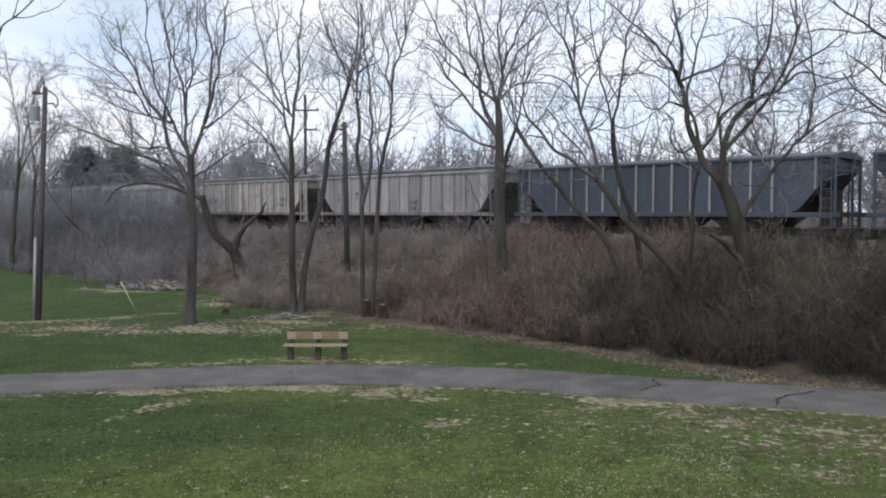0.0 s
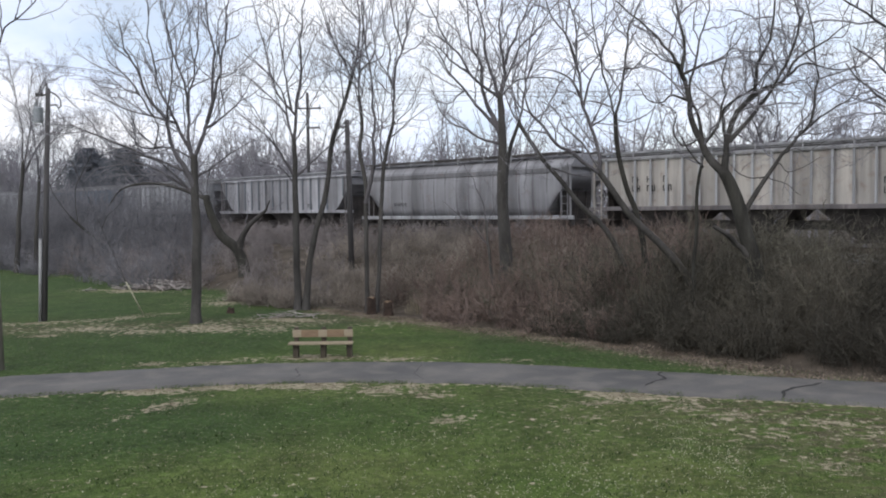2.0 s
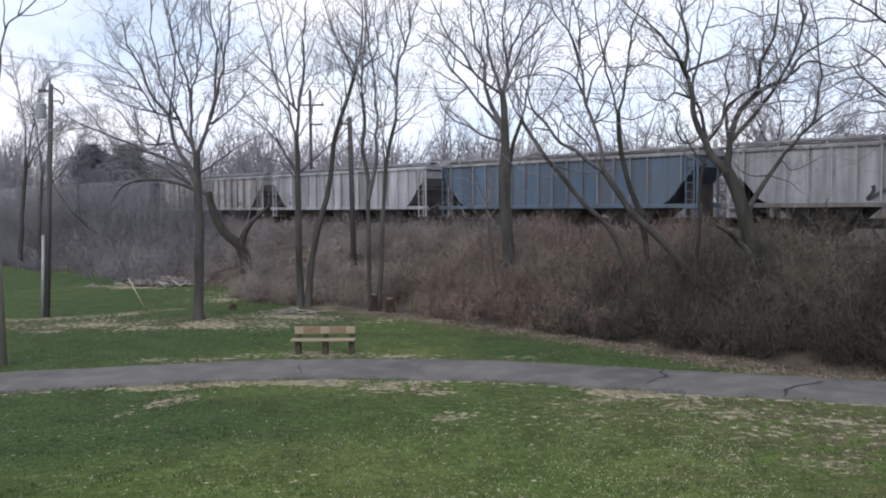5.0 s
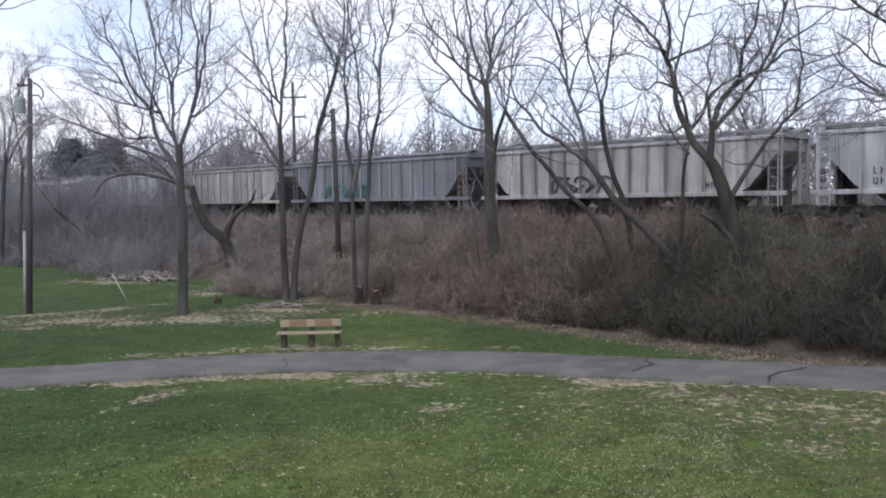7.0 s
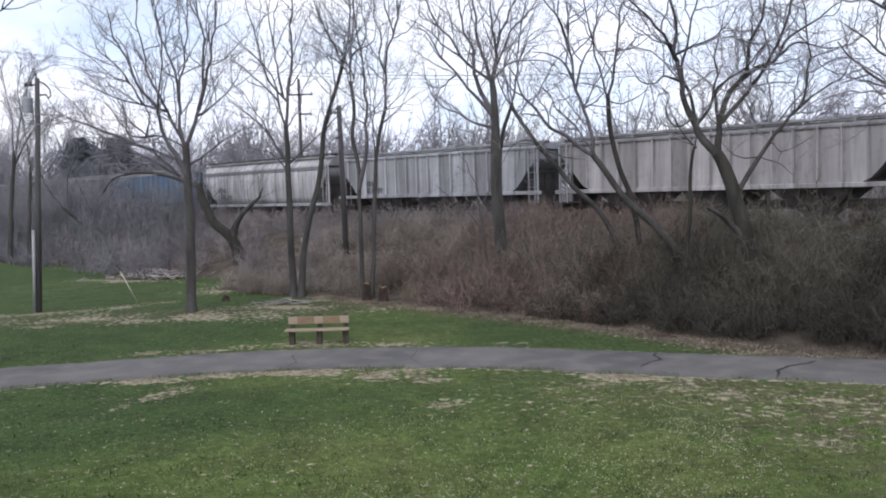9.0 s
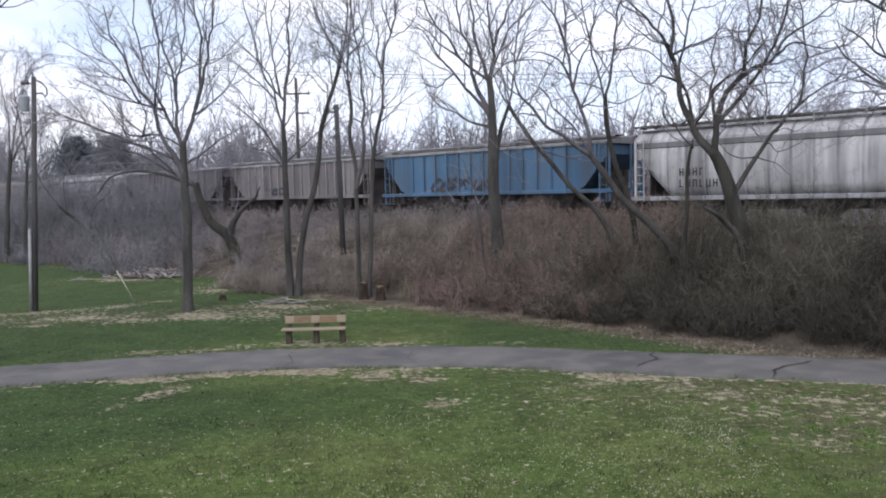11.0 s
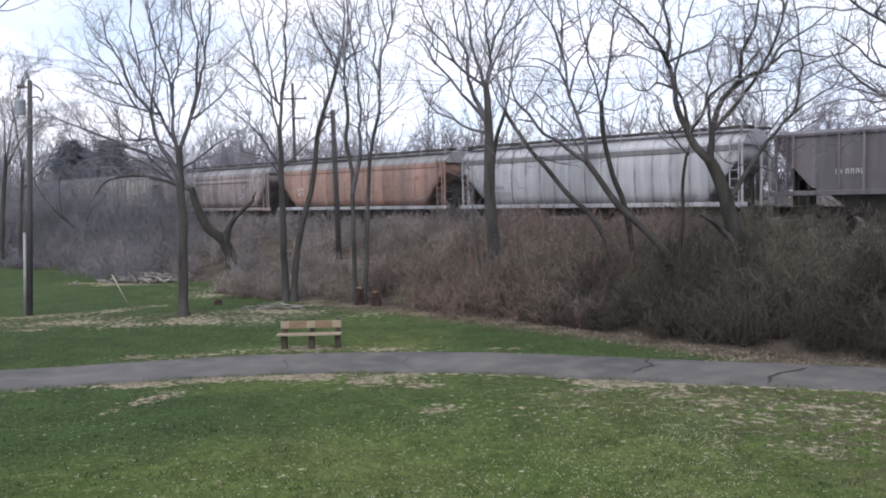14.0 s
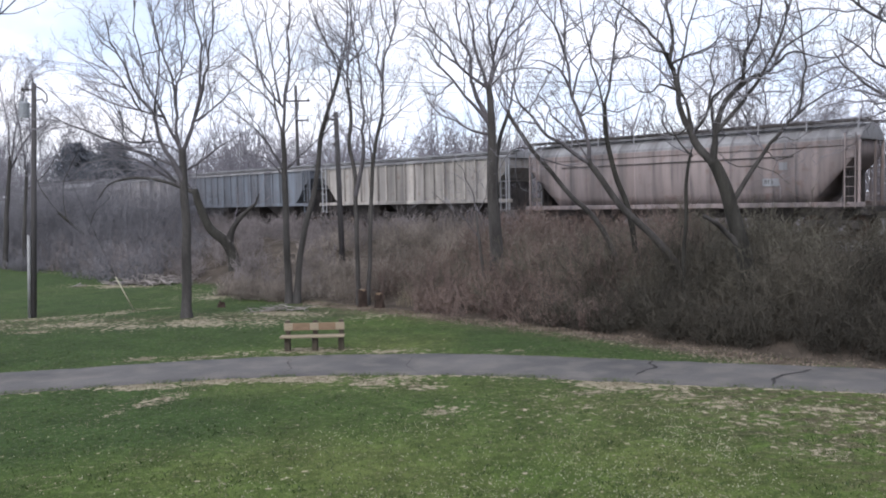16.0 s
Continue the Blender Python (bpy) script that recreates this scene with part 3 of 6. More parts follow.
    z0, z1, w0, w1 = 0.35, 1.88, 0.35, 1.95
    vs = [bm.verts.new(p) for p in ((-w0, -0.5, z0), (w0, -0.5, z0), (w0, 0.5, z0), (-w0, 0.5, z0), (-w1, -1.4, z1), (w1, -1.4, z1), (w1, 1.4, z1), (-w1, 1.4, z1))]
    for f in ((3, 2, 1, 0), (4, 5, 6, 7), (0, 1, 5, 4), (1, 2, 6, 5), (2, 3, 7, 6), (3, 0, 4, 7)):
        bm.faces.new([vs[i] for i in f])
    add_box(bm, (-0.5, -0.65, 0.24), (0.5, 0.65, 0.36), 0.02)
    MESH["hopper_bay"] = fresh("hopper_bay", bm)
    bm = bmesh.new()
    for x in (-0.2, 0.2):
        add_box(bm, (x - 0.022, -0.03, 1.15), (x + 0.022, 0.03, 4.1))
    for z in np.arange(1.25, 4.1, 0.38):
        add_box(bm, (-0.2, -0.018, z - 0.016), (0.2, 0.018, z + 0.016))
    MESH["ladder"] = fresh("ladder", bm)
    bm = bmesh.new()
    add_box(bm, (-0.05, -0.05, 1.2), (0.05, 0.05, 4.0), 0.01)
    MESH["end_post"] = fresh("end_post", bm)
    bm = bmesh.new()
    add_box(bm, (-0.03, -1.25, 1.2), (0.03, 1.25, 2.75))
    for y in (-0.8, 0, 0.8):
        add_box(bm, (-0.08, y - 0.05, 1.2), (0.08, y + 0.05, 2.75))
    MESH["end_panel"] = fresh("end_panel", bm)
    bm = bmesh.new()
    for s in (-1, 1):
        add_box(bm, (-0.35, s * 1.0 - 0.09, 0.38), (0.35, s * 1.0 + 0.09, 0.78), 0.05)
        add_box(bm, (-1.15, s * 1.0 - 0.08, 0.5), (1.15, s * 1.0 + 0.08, 0.66), 0.04)
        for x in (-0.89, 0.89):
            add_box(bm, (x - 0.16, s * 1.0 - 0.11, 0.3), (x + 0.16, s * 1.0 + 0.11, 0.6), 0.04)
    add_box(bm, (-0.2, -1.0, 0.5), (0.2, 1.0, 0.82), 0.03)
    MESH["truck_frame"] = fresh("truck_frame", bm)
    bm = bmesh.new()
    for y in (-0.76, 0.76):
        add_rod(bm, (0, y - 0.065, 0), (0, y + 0.065, 0), 0.42, sides=24)
        add_rod(bm, (0, y * 0.89 - 0.015, 0), (0, y * 0.89 + 0.015, 0), 0.455, sides=24)
    add_rod(bm, (0, -1.0, 0), (0, 1.0, 0), 0.08, sides=10)
    MESH["wheel_set"] = fresh("wheel_set", bm)
    bm = bmesh.new()
    add_box(bm, (8.35, -0.12, 0.72), (8.85, 0.12, 0.98), 0.03)
    add_box(bm, (8.7, -0.2, 0.7), (8.82, 0.2, 1.0), 0.03)
    MESH["coupler"] = fresh("coupler", bm)
    bm = bmesh.new()
    for k in range(24):
        a, b = k * math.tau / 24, (k + 1) * math.tau / 24
        add_rod(bm, (0, 0.26 * math.cos(a), 0.26 * math.sin(a)), (0, 0.26 * math.cos(b), 0.26 * math.sin(b)), 0.02, sides=5)
    for k in range(3):
        a = k * math.tau / 6
        add_rod(bm, (0, 0.26 * math.cos(a), 0.26 * math.sin(a)), (0, -0.26 * math.cos(a), -0.26 * math.sin(a)), 0.012, sides=5)
    MESH["brake_wheel"] = fresh("brake_wheel", bm)


car_meshes()


def bit(name, key, material, car, at=(0, 0, 0), turn=0, label=""):
    ob = new(name, MESH[key])
    if not MESH[key].materials:
        MESH[key].materials.append(material)
    ob.material_slots[0].link = "OBJECT"
    ob.material_slots[0].material = material
    ob.parent = car
    ob.matrix_basis = pose(*at, 0, 0, turn)
    return tagged(ob, label) if label else ob


def lettering(car, x, z, rows, size, material, y=-1.53, seed=0):
    """Stencilled marks too small to read: rows of bars the size of the characters."""
    rnd = random.Random(seed)
    for r, count in enumerate(rows):
        for k in range(count):
            x0, z0 = x + k * size * 0.95, z - r * size * 1.5
            bm = bmesh.new()
            add_box(bm, (x0, y - 0.006, z0), (x0 + size * 0.16, y, z0 + size))
            if rnd.random() < 0.7:
                add_box(bm, (x0 + size * 0.45, y - 0.006, z0), (x0 + size * 0.6, y, z0 + size))
            zz = z0 + size * rnd.choice((0, 0.42, 0.84))
            add_box(bm, (x0 + size * 0.16, y - 0.006, zz), (x0 + size * 0.45, y, zz + size * 0.16))
            part("stencil_mark", bm, material, car)


def graffiti(car, x, z, width, tall, material, seed, y=-1.528, stroke=0.07):
    """Looping spray-paint strokes, lying on the car's side between and over the ribs."""
    rnd = random.Random(seed)
    count = max(3, int(width / 0.8))
    for k in range(count):
        cx = x + (k + 0.5) * width / count
        ph, lo, tw = rnd.random() * 6, rnd.uniform(0.7, 1.3), rnd.uniform(0.9, 2.1)
        t = np.linspace(0, 1, 26)
        px = cx + (t - 0.5) * width / count * 1.1 + 0.28 * lo * np.sin(ph + t * 6.3 * tw)
        pz = z + tall * (0.5 + 0.45 * np.sin(ph * 1.7 + t * 6.3 * lo))
        d = np.stack([np.gradient(px), np.gradient(pz)], 1)
        d /= np.linalg.norm(d, axis=1, keepdims=True) + 1e-6
        w = stroke * rnd.uniform(0.6, 1.4)
        a = np.stack([px - d[:, 1] * w, np.full(26, y - 0.0009 * k), pz + d[:, 0] * w], 1)
        b = np.stack([px + d[:, 1] * w, np.full(26, y - 0.0009 * k), pz - d[:, 0] * w], 1)
        i = np.arange(25) * 2
        me = quads_mesh("graffiti_stroke", np.stack([a, b], 1).reshape(-1, 3), np.stack([i, i + 1, i + 3, i + 2], 1), smooth=False)
        link_mesh("graffiti_stroke", me, material, car, "looping stroke of spray paint")


def hopper_car(kind, label, body, roof, rib=None, sill=None, ladder=None, rail=None, pitch=0.93, walkway=True):
    car = thing("hopper_car", label, "freight car", group="cars of the freight train")
    bit("body", kind + "_body", body, car)
    bit("roof", kind + "_roof", roof, car)
    if kind == "rib":
        count = int(6.2 / pitch)
        for k in range(-count, count + 1):
            for turn in (0, 180):
                bit("rib", "rib", rib or body, car, (k * pitch, 0, 0), turn)
        for x in (-7.35, 7.35):
            for turn in (0, 180):
                bit("rib", "short_rib", rib or body, car, (x, 0, 0), turn)
    else:
        bit("roof_rail", "roof_rail", rail or P_RAIL, car)
    bit("side_sill", kind + "_sill", sill or body, car)
    bit("underframe", "underframe", STEEL, car)
    up = 0.28 if kind == "smooth" else 0.04
    if walkway:
        # on smooth cars the dark steel stands in for shade under the walkway
        for turn in (0, 180):
            bit("running_board", "running_board", STEEL if kind == "smooth" else GALVANISED, car, (0, 0, up), turn, "steel roof walkway")
            for x in np.linspace(-8.0, 8.0, 9):
                bit("walkway_bracket", "walkway_bracket", GALVANISED, car, (x, 0, up), turn)
        bit("hatch", "hatch", roof, car, (0, 0, up))
    for x in (-4.3, 0, 4.3):
        bit("hopper_bay", "hopper_bay", STEEL, car, (x, 0, 0))
    for x in (-7.8, 7.8):
        for y in (-1.56, 1.56):
            bit("ladder", "ladder", ladder or body, car, (x, y, 0))
    for x in (-8.1, 8.1):
        for y in (-1.44, 0.5, 1.44):
            bit("end_post", "end_post", ladder or body, car, (x, y, 0))
    for x in (-7.45, 7.45):
        bit("end_panel", "end_panel", STEEL, car, (x, 0, 0))
    for x in (-6.95, 6.95):
        tr = bit("truck", "truck_frame", STEEL, car, (x, 0, 0))
        for o in (-0.89, 0.89):
            w = bit("wheel_set", "wheel_set", RUSTY, tr, (o, 0, 0.42))
    bit("coupler", "coupler", STEEL, car)
    bit("coupler", "coupler", STEEL, car, turn=180)
    bit("brake_wheel", "brake_wheel", STEEL, car, (-8.25, -0.5, 2.4))
    return car


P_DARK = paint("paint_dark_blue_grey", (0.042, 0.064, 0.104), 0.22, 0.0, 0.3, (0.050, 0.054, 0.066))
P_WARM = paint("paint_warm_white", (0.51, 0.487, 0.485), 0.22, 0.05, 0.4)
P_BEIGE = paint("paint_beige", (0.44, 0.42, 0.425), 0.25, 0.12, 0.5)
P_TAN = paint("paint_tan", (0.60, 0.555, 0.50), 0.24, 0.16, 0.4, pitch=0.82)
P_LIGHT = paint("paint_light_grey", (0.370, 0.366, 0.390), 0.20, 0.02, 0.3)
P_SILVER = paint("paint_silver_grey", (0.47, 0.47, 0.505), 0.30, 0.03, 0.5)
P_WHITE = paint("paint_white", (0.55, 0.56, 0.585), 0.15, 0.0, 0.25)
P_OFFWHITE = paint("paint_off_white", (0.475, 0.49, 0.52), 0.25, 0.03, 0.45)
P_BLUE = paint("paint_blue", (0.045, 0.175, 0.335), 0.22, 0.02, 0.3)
# blue paint with less saturation, so that it carries the far haze
P_HAZEBLUE = paint("paint_hazed_blue", (0.070, 0.150, 0.245), 0.3, 0.02, 0.4)
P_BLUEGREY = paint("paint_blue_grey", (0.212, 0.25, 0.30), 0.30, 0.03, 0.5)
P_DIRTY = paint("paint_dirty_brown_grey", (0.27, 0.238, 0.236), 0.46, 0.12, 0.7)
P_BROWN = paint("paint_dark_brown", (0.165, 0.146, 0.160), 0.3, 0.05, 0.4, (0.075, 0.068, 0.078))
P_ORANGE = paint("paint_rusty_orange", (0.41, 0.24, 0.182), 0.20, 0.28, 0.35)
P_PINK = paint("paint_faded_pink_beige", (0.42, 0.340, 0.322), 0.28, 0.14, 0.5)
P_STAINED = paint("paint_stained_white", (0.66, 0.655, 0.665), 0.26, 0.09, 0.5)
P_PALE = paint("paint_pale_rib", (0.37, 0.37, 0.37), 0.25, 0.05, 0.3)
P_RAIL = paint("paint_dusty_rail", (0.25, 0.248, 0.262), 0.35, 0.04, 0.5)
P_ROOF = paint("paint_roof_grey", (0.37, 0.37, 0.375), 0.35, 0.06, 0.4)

TRAIN = []


def build_train():
    def add(*a, **k):
        TRAIN.append(hopper_car(*a, **k))
        return TRAIN[-1]
    add("rib", "dark blue-black covered hopper car with ribbed sides", P_DARK, P_DARK, walkway=False, ladder=P_DARK)
    c = add("rib", "dark blue-grey covered hopper car with pale ribs", P_DARK, P_DARK, walkway=False, rib=P_PALE, ladder=P_DARK)
    c = add("rib", "beige ribbed covered hopper car with faded markings", P_BEIGE, P_ROOF, rib=P_OFFWHITE, sill=P_DIRTY)
    for x in (-5.9, -4.95, -4.05):
        lettering(c, x, 2.9, (2, 2), 0.22, STENCIL, seed=int(10 - x))
    lettering(c, 1.2, 2.3, (3, 2), 0.24, STENCIL, seed=2)
    c = add("rib", "tan ribbed covered hopper car with rust stains", P_TAN, P_ROOF, rib=P_WHITE, sill=P_DIRTY, pitch=0.82)
    lettering(c, 5.2, 2.6, (3, 3), 0.26, STENCIL, seed=3)
    for x in (-5.9, -5.1, -4.25):
        lettering(c, x, 2.95, (1 if x > -5.5 else 2, 2), 0.28, STENCIL, seed=int(30 - 10 * x))
    c = add("smooth", "light grey smooth-sided covered hopper car", P_LIGHT, P_LIGHT, sill=P_WHITE)
    lettering(c, -5.2, 2.0, (6,), 0.2, STENCIL, seed=4)
    c = add("rib", "silver-grey ribbed covered hopper car", P_SILVER, P_SILVER, rib=P_BLUEGREY, ladder=P_DIRTY)
    lettering(c, 3.4, 2.0, (2,), 0.26, STENCIL, seed=5)
    c = add("rib", "grey-beige ribbed hopper car with dark graffiti", P_OFFWHITE, P_ROOF, sill=P_DIRTY)
    graffiti(c, -2.4, 1.9, 3.0, 0.7, TAG_DARK, 3)
    c = add("rib", "dull blue ribbed covered hopper car", P_HAZEBLUE, P_ROOF, rib=P_BLUEGREY)
    c = add("rib", "pale grey ribbed covered hopper car with white ladders", P_OFFWHITE, P_OFFWHITE, ladder=P_WHITE)
    lettering(c, -6.0, 2.4, (2, 2), 0.27, STENCIL, seed=6)
    lettering(c, -5.2, 2.4, (2, 2), 0.27, STENCIL, seed=7)
    c = add("rib", "off-white ribbed hopper car with black graffiti", P_WARM, P_OFFWHITE, rib=P_DIRTY)
    graffiti(c, -3.6, 1.9, 3.4, 0.8, TAG_DARK, 8)
    lettering(c, 4.8, 2.0, (2,), 0.26, STENCIL, seed=8)
    c = add("rib", "blue-grey ribbed hopper car with teal graffiti", P_BLUEGREY, P_BLUEGREY, rib=P_PALE, ladder=P_DIRTY)
    graffiti(c, -4.6, 1.84, 4.4, 0.85, TAG_TEAL, 12, stroke=0.14)
    graffiti(c, -4.6, 1.84, 4.4, 0.85, TAG_DARK, 13, y=-1.545, stroke=0.025)
    c = add("rib", "dirty off-white ribbed covered hopper car", P_WARM, P_ROOF, ladder=P_WHITE)
    c = add("rib", "cool white ribbed covered hopper car", P_OFFWHITE, P_OFFWHITE, rib=P_WHITE)
    lettering(c, -5.6, 2.4, (3, 6), 0.3, STENCIL, seed=9)
    c = add("smooth", "stained white smooth-sided hopper car with rust streaks", P_STAINED, P_STAINED, sill=P_OFFWHITE)
    lettering(c, -5.8, 2.3, (4, 6), 0.34, STENCIL, seed=10)
    c = add("rib", "blue ribbed hopper car with dark graffiti along its base", P_BLUE, P_ROOF, rib=P_BLUE)
    graffiti(c, -4.0, 1.88, 5.0, 0.75, TAG_DARK, 21, stroke=0.09)
    c = add("rib", "dirty brown-grey ribbed covered hopper car", P_DIRTY, P_ROOF, rib=P_PALE)
    graffiti(c, -3.0, 1.95, 1.6, 0.5, TAG_DARK, 6, stroke=0.05)
    c = add("rib", "dark brown ribbed covered hopper car with pale ribs", P_BROWN, P_BROWN, walkway=False, rib=P_DIRTY, ladder=P_BROWN)
    lettering(c, -5.7, 2.45, (6,), 0.2, STENCIL_WHITE, seed=11)
    c = add("smooth", "white smooth-sided covered hopper car", P_WHITE, P_WHITE, sill=P_WHITE, ladder=P_WHITE)
    lettering(c, -5.8, 2.2, (4, 6), 0.22, STENCIL_FADED, seed=12)
    c = add("smooth", "rusty orange smooth-sided hopper car with pale roof", P_ORANGE, P_ROOF, sill=P_OFFWHITE, rail=P_ORANGE)
    lettering(c, -5.9, 2.5, (4, 4), 0.2, STENCIL_WHITE, seed=13)
    c = add("smooth", "faded pinkish-beige smooth-sided hopper car", P_PINK, P_ROOF, sill=P_PINK, rail=P_PINK)
    bm = bmesh.new()
    add_rod(bm, (-6.0, -1.545, 3.3), (5.6, -1.545, 3.3), 0.022, sides=6)
    for x in np.linspace(-6.0, 5.6, 7):
        add_rod(bm, (x, -1.46, 3.3), (x, -1.55, 3.3), 0.015, sides=5)
    part("grab_rail", bm, STEEL, c, "dark side rail")
    for x, z, w in ((5.0, 2.75, 0.34), (4.3, 2.1, 0.7)):
        box("placard", (x, -1.53, z), (x + w, -1.515, z + 0.32), P_OFFWHITE, c, "pale painted panel")
    lettering(c, 4.4, 2.2, (3,), 0.16, STENCIL, y=-1.532, seed=14)
    c = add("rib", "cream ribbed covered hopper car with white ladders", P_TAN, P_ROOF, ladder=P_WHITE, pitch=0.82)
    add("rib", "blue-grey ribbed covered hopper car", P_BLUEGREY, P_ROOF)
    add("rib", "beige ribbed covered hopper car", P_BEIGE, P_ROOF)
    add("smooth", "grey smooth-sided covered hopper car", P_LIGHT, P_LIGHT)


build_train()


# ---- trees ----
def smooth_line(pts, count):
    """A Catmull-Rom line through the points, in count steps."""
    p = np.asarray(pts, float)
    p = np.concatenate([2 * p[:1] - p[1:2], p, 2 * p[-1:] - p[-2:-1]])
    seg = len(p) - 3
    out = []
    for t in np.linspace(0, seg - 1e-6, count):
        i = int(t)
        f = t - i
        a, b, c, d = p[i:i + 4]
        out.append(0.5 * (2 * b + (c - a) * f + (2 * a - 5 * b + 4 * c - d) * f * f + (3 * b - a - 3 * c + d) * f ** 3))
    return np.array(out)


def grow(rng, line, r0, r1, level, found, density, crook=1.0):
    """Side branches of a line, and theirs, zigzagging from bud to bud; collected in found[level]."""
    total = np.linalg.norm(np.diff(line, axis=0), axis=1).sum()
    gap = (0.43, 0.25, 0.225, 0.21)[level] / density
    count = max(2, int(total * (0.8, 0.9, 0.95, 1.0)[level] / gap))
    for k in range(count):
        f = 0.2 + 0.8 * (k + rng.random()) / count
        pos = f * (len(line) - 1)
        i = min(int(pos), len(line) - 2)
        start = line[i] + (line[i + 1] - line[i]) * (pos - i)
        tan = line[i + 1] - line[i]
        tan = tan / (np.linalg.norm(tan) + 1e-9)
        side = rng.normal(size=3)
        side -= tan * (side @ tan)
        side /= np.linalg.norm(side) + 1e-9
        ang = radians(rng.uniform(24, 60) + 12 * (crook - 1))
        way = tan * math.cos(ang) + side * math.sin(ang) + np.array([0, 0, 0.2 / crook])
        way /= np.linalg.norm(way)
        size = (2.3, 1.15, 0.58, 0.34)[level] * rng.uniform(0.45, 1.25) * (1.25 - 0.6 * f)
        size = min(size, total * 0.8)
        here = r0 + (r1 - r0) * f
        b0 = min(here * 0.5, (0.027, 0.0155, 0.0108, 0.0085)[level] * (0.85 + 0.15 * crook))
        if level == 3:
            found[3].append((start, start + way * size, b0))
            continue
        steps = (10, 7, 4)[level]
        bend = np.cross(way, rng.normal(size=3))
        bend /= np.linalg.norm(bend) + 1e-9
        pts = [start]
        for s in range(steps - 1):
            kick = (0.20, 0.24, 0.26)[level] * crook ** 0.6 * (1 if s % 2 else -1)
            way = way + bend * kick + rng.normal(size=3) * (0.12, 0.15, 0.2)[level] * crook + np.array([0, 0, 0.06 / crook])
            way /= np.linalg.norm(way)
            pts.append(pts[-1] + way * size / (steps - 1))
        pts = np.array(pts)
        b1 = max(0.006, b0 * 0.5)
        found[level].append((pts, np.linspace(b0, b1, steps)))
        grow(rng, pts, b0, b1, level + 1, found, density, crook)


class BareTree:
    """A leafless tree: trunk first, then limbs, each along its line from the tree's foot; build() grows the finer branches."""

    def __init__(self, name, label, base, density, crook, seed):
        self.name, self.label, self.base, self.density, self.crook, self.seed, self.limbs = name, label, base, density, crook, seed, []

    def limb(self, r0, r1, *line):
        self.limbs.append((r0, r1, line))
        return self

    def build(self):
        grow_tree(self.name, self.label, self.base, self.density, self.crook, self.seed, self.limbs)


def grow_tree(name, label, base, density, crook, seed, limbs):
    rng = np.random.default_rng(seed)
    bark = BARK_DARK if "dark" in label else BARK
    gz = height(base[0], base[1])
    root = thing(name, label, "tree", (base[0], base[1], gz))
    drop = np.array([0, 0, base[2] - gz])
    found, lines = [[], [], [], []], []
    for k, (r0, r1, pts) in enumerate(limbs):
        pts = np.array(pts) + drop
        if k == 0:
            below = np.array([pts[0] - (pts[1] - pts[0]) * 0.02])
            below[0, 2] = -0.25
            if drop[2] > 0.3:
                lean = (pts[0] - pts[1])[:2]
                lean = lean / (abs(pts[1][2] - pts[0][2]) + 0.1) * drop[2] * 0.5
                below[0, :2] = pts[0][:2] + lean
                pts = np.concatenate([below, pts])
            else:
                pts[0] = below[0]
        if k:
            spots = np.concatenate(lines)
            away = np.linalg.norm(spots - pts[0], axis=1)
            if away.min() < 0.9:
                pts[0] = spots[away.argmin()]
        if k and np.linalg.norm(pts[0] - lines[0][-1]) < 0.7:
            pts = np.concatenate([lines[0][-3:-1], pts[1:]])
        count = 26 if k == 0 else 22
        line = smooth_line(pts, count)
        for i in range(1, count):
            q = line[i]
            line[i] = q + np.array([noise.noise(Vector((q[2] * 0.9, seed, k + s))) for s in (0.3, 5.3, 9.3)]) * 0.09 * (0.5 if k == 0 else min(1, max(0, i - 3) / 6))
            if k and i > 3:
                line[i] += np.array([noise.noise(Vector((q[2] * 2.6, seed + 3.7, k + s))) for s in (0.3, 5.3, 9.3)]) * 0.07 * crook ** 0.5
        lines.append(line)
        rad = np.linspace(r0, r1, count) * (0.68 if k == 0 else 0.6)
        if k:
            rad[:6] *= np.linspace(1.4 if np.linalg.norm(line[0] - lines[0][-1]) > 1.0 else 1.12, 1.0, 6)
        else:
            rad[0], rad[1] = r0 * 1.05, r0 * 0.78
        line = np.concatenate([line, line[-1:] + (line[-1:] - line[-2:-1]) * 0.25])
        rad = np.append(rad, 0.004)
        v, q = tubes(line[None], rad[None], 12 if k == 0 else 8)
        link_mesh("trunk" if k == 0 else "limb", quads_mesh("trunk" if k == 0 else "limb", v, q), bark if k else BARK_DARKEST if "dark" in label else BARK_DARK, root)
        if k and r1 < 0.05:
            grow(rng, line[:-1], r0, r1, 0, found, density, crook)
    pieces = []
    for level, sides in ((0, 4), (1, 3), (2, 3)):
        if found[level]:
            pieces.append(tubes(np.array([p for p, _ in found[level]]), np.array([r for _, r in found[level]]), sides))
    if found[3]:
        pieces.append(spikes([a for a, _, _ in found[3]], [b for _, b, _ in found[3]], [r for _, _, r in found[3]]))
    if pieces:
        link_mesh("crown", quads_mesh("crown", *join_arrays(pieces)), TWIG, root)


t = BareTree("bare_tree", "bare grey-barked maple standing alone on the lawn", (-9.89, 32.48, -0.01), 0.9, 1.25, 11)
t.limb(0.3, 0.19, (0.0, 0.0, 0.0), (0.1, 0.0, 3.0), (0.1, 0.0, 5.0), (0.1, 0.0, 6.6))
t.limb(0.16, 0.025, (0.1, 0.0, 6.6), (0.4, 0.1, 7.3), (0.6, 0.2, 7.9), (0.8, 0.3, 8.9), (0.8, 0.4, 10.3), (0.7, 0.5, 11.4), (0.5, 0.7, 12.7), (0.4, 0.8, 14.1))
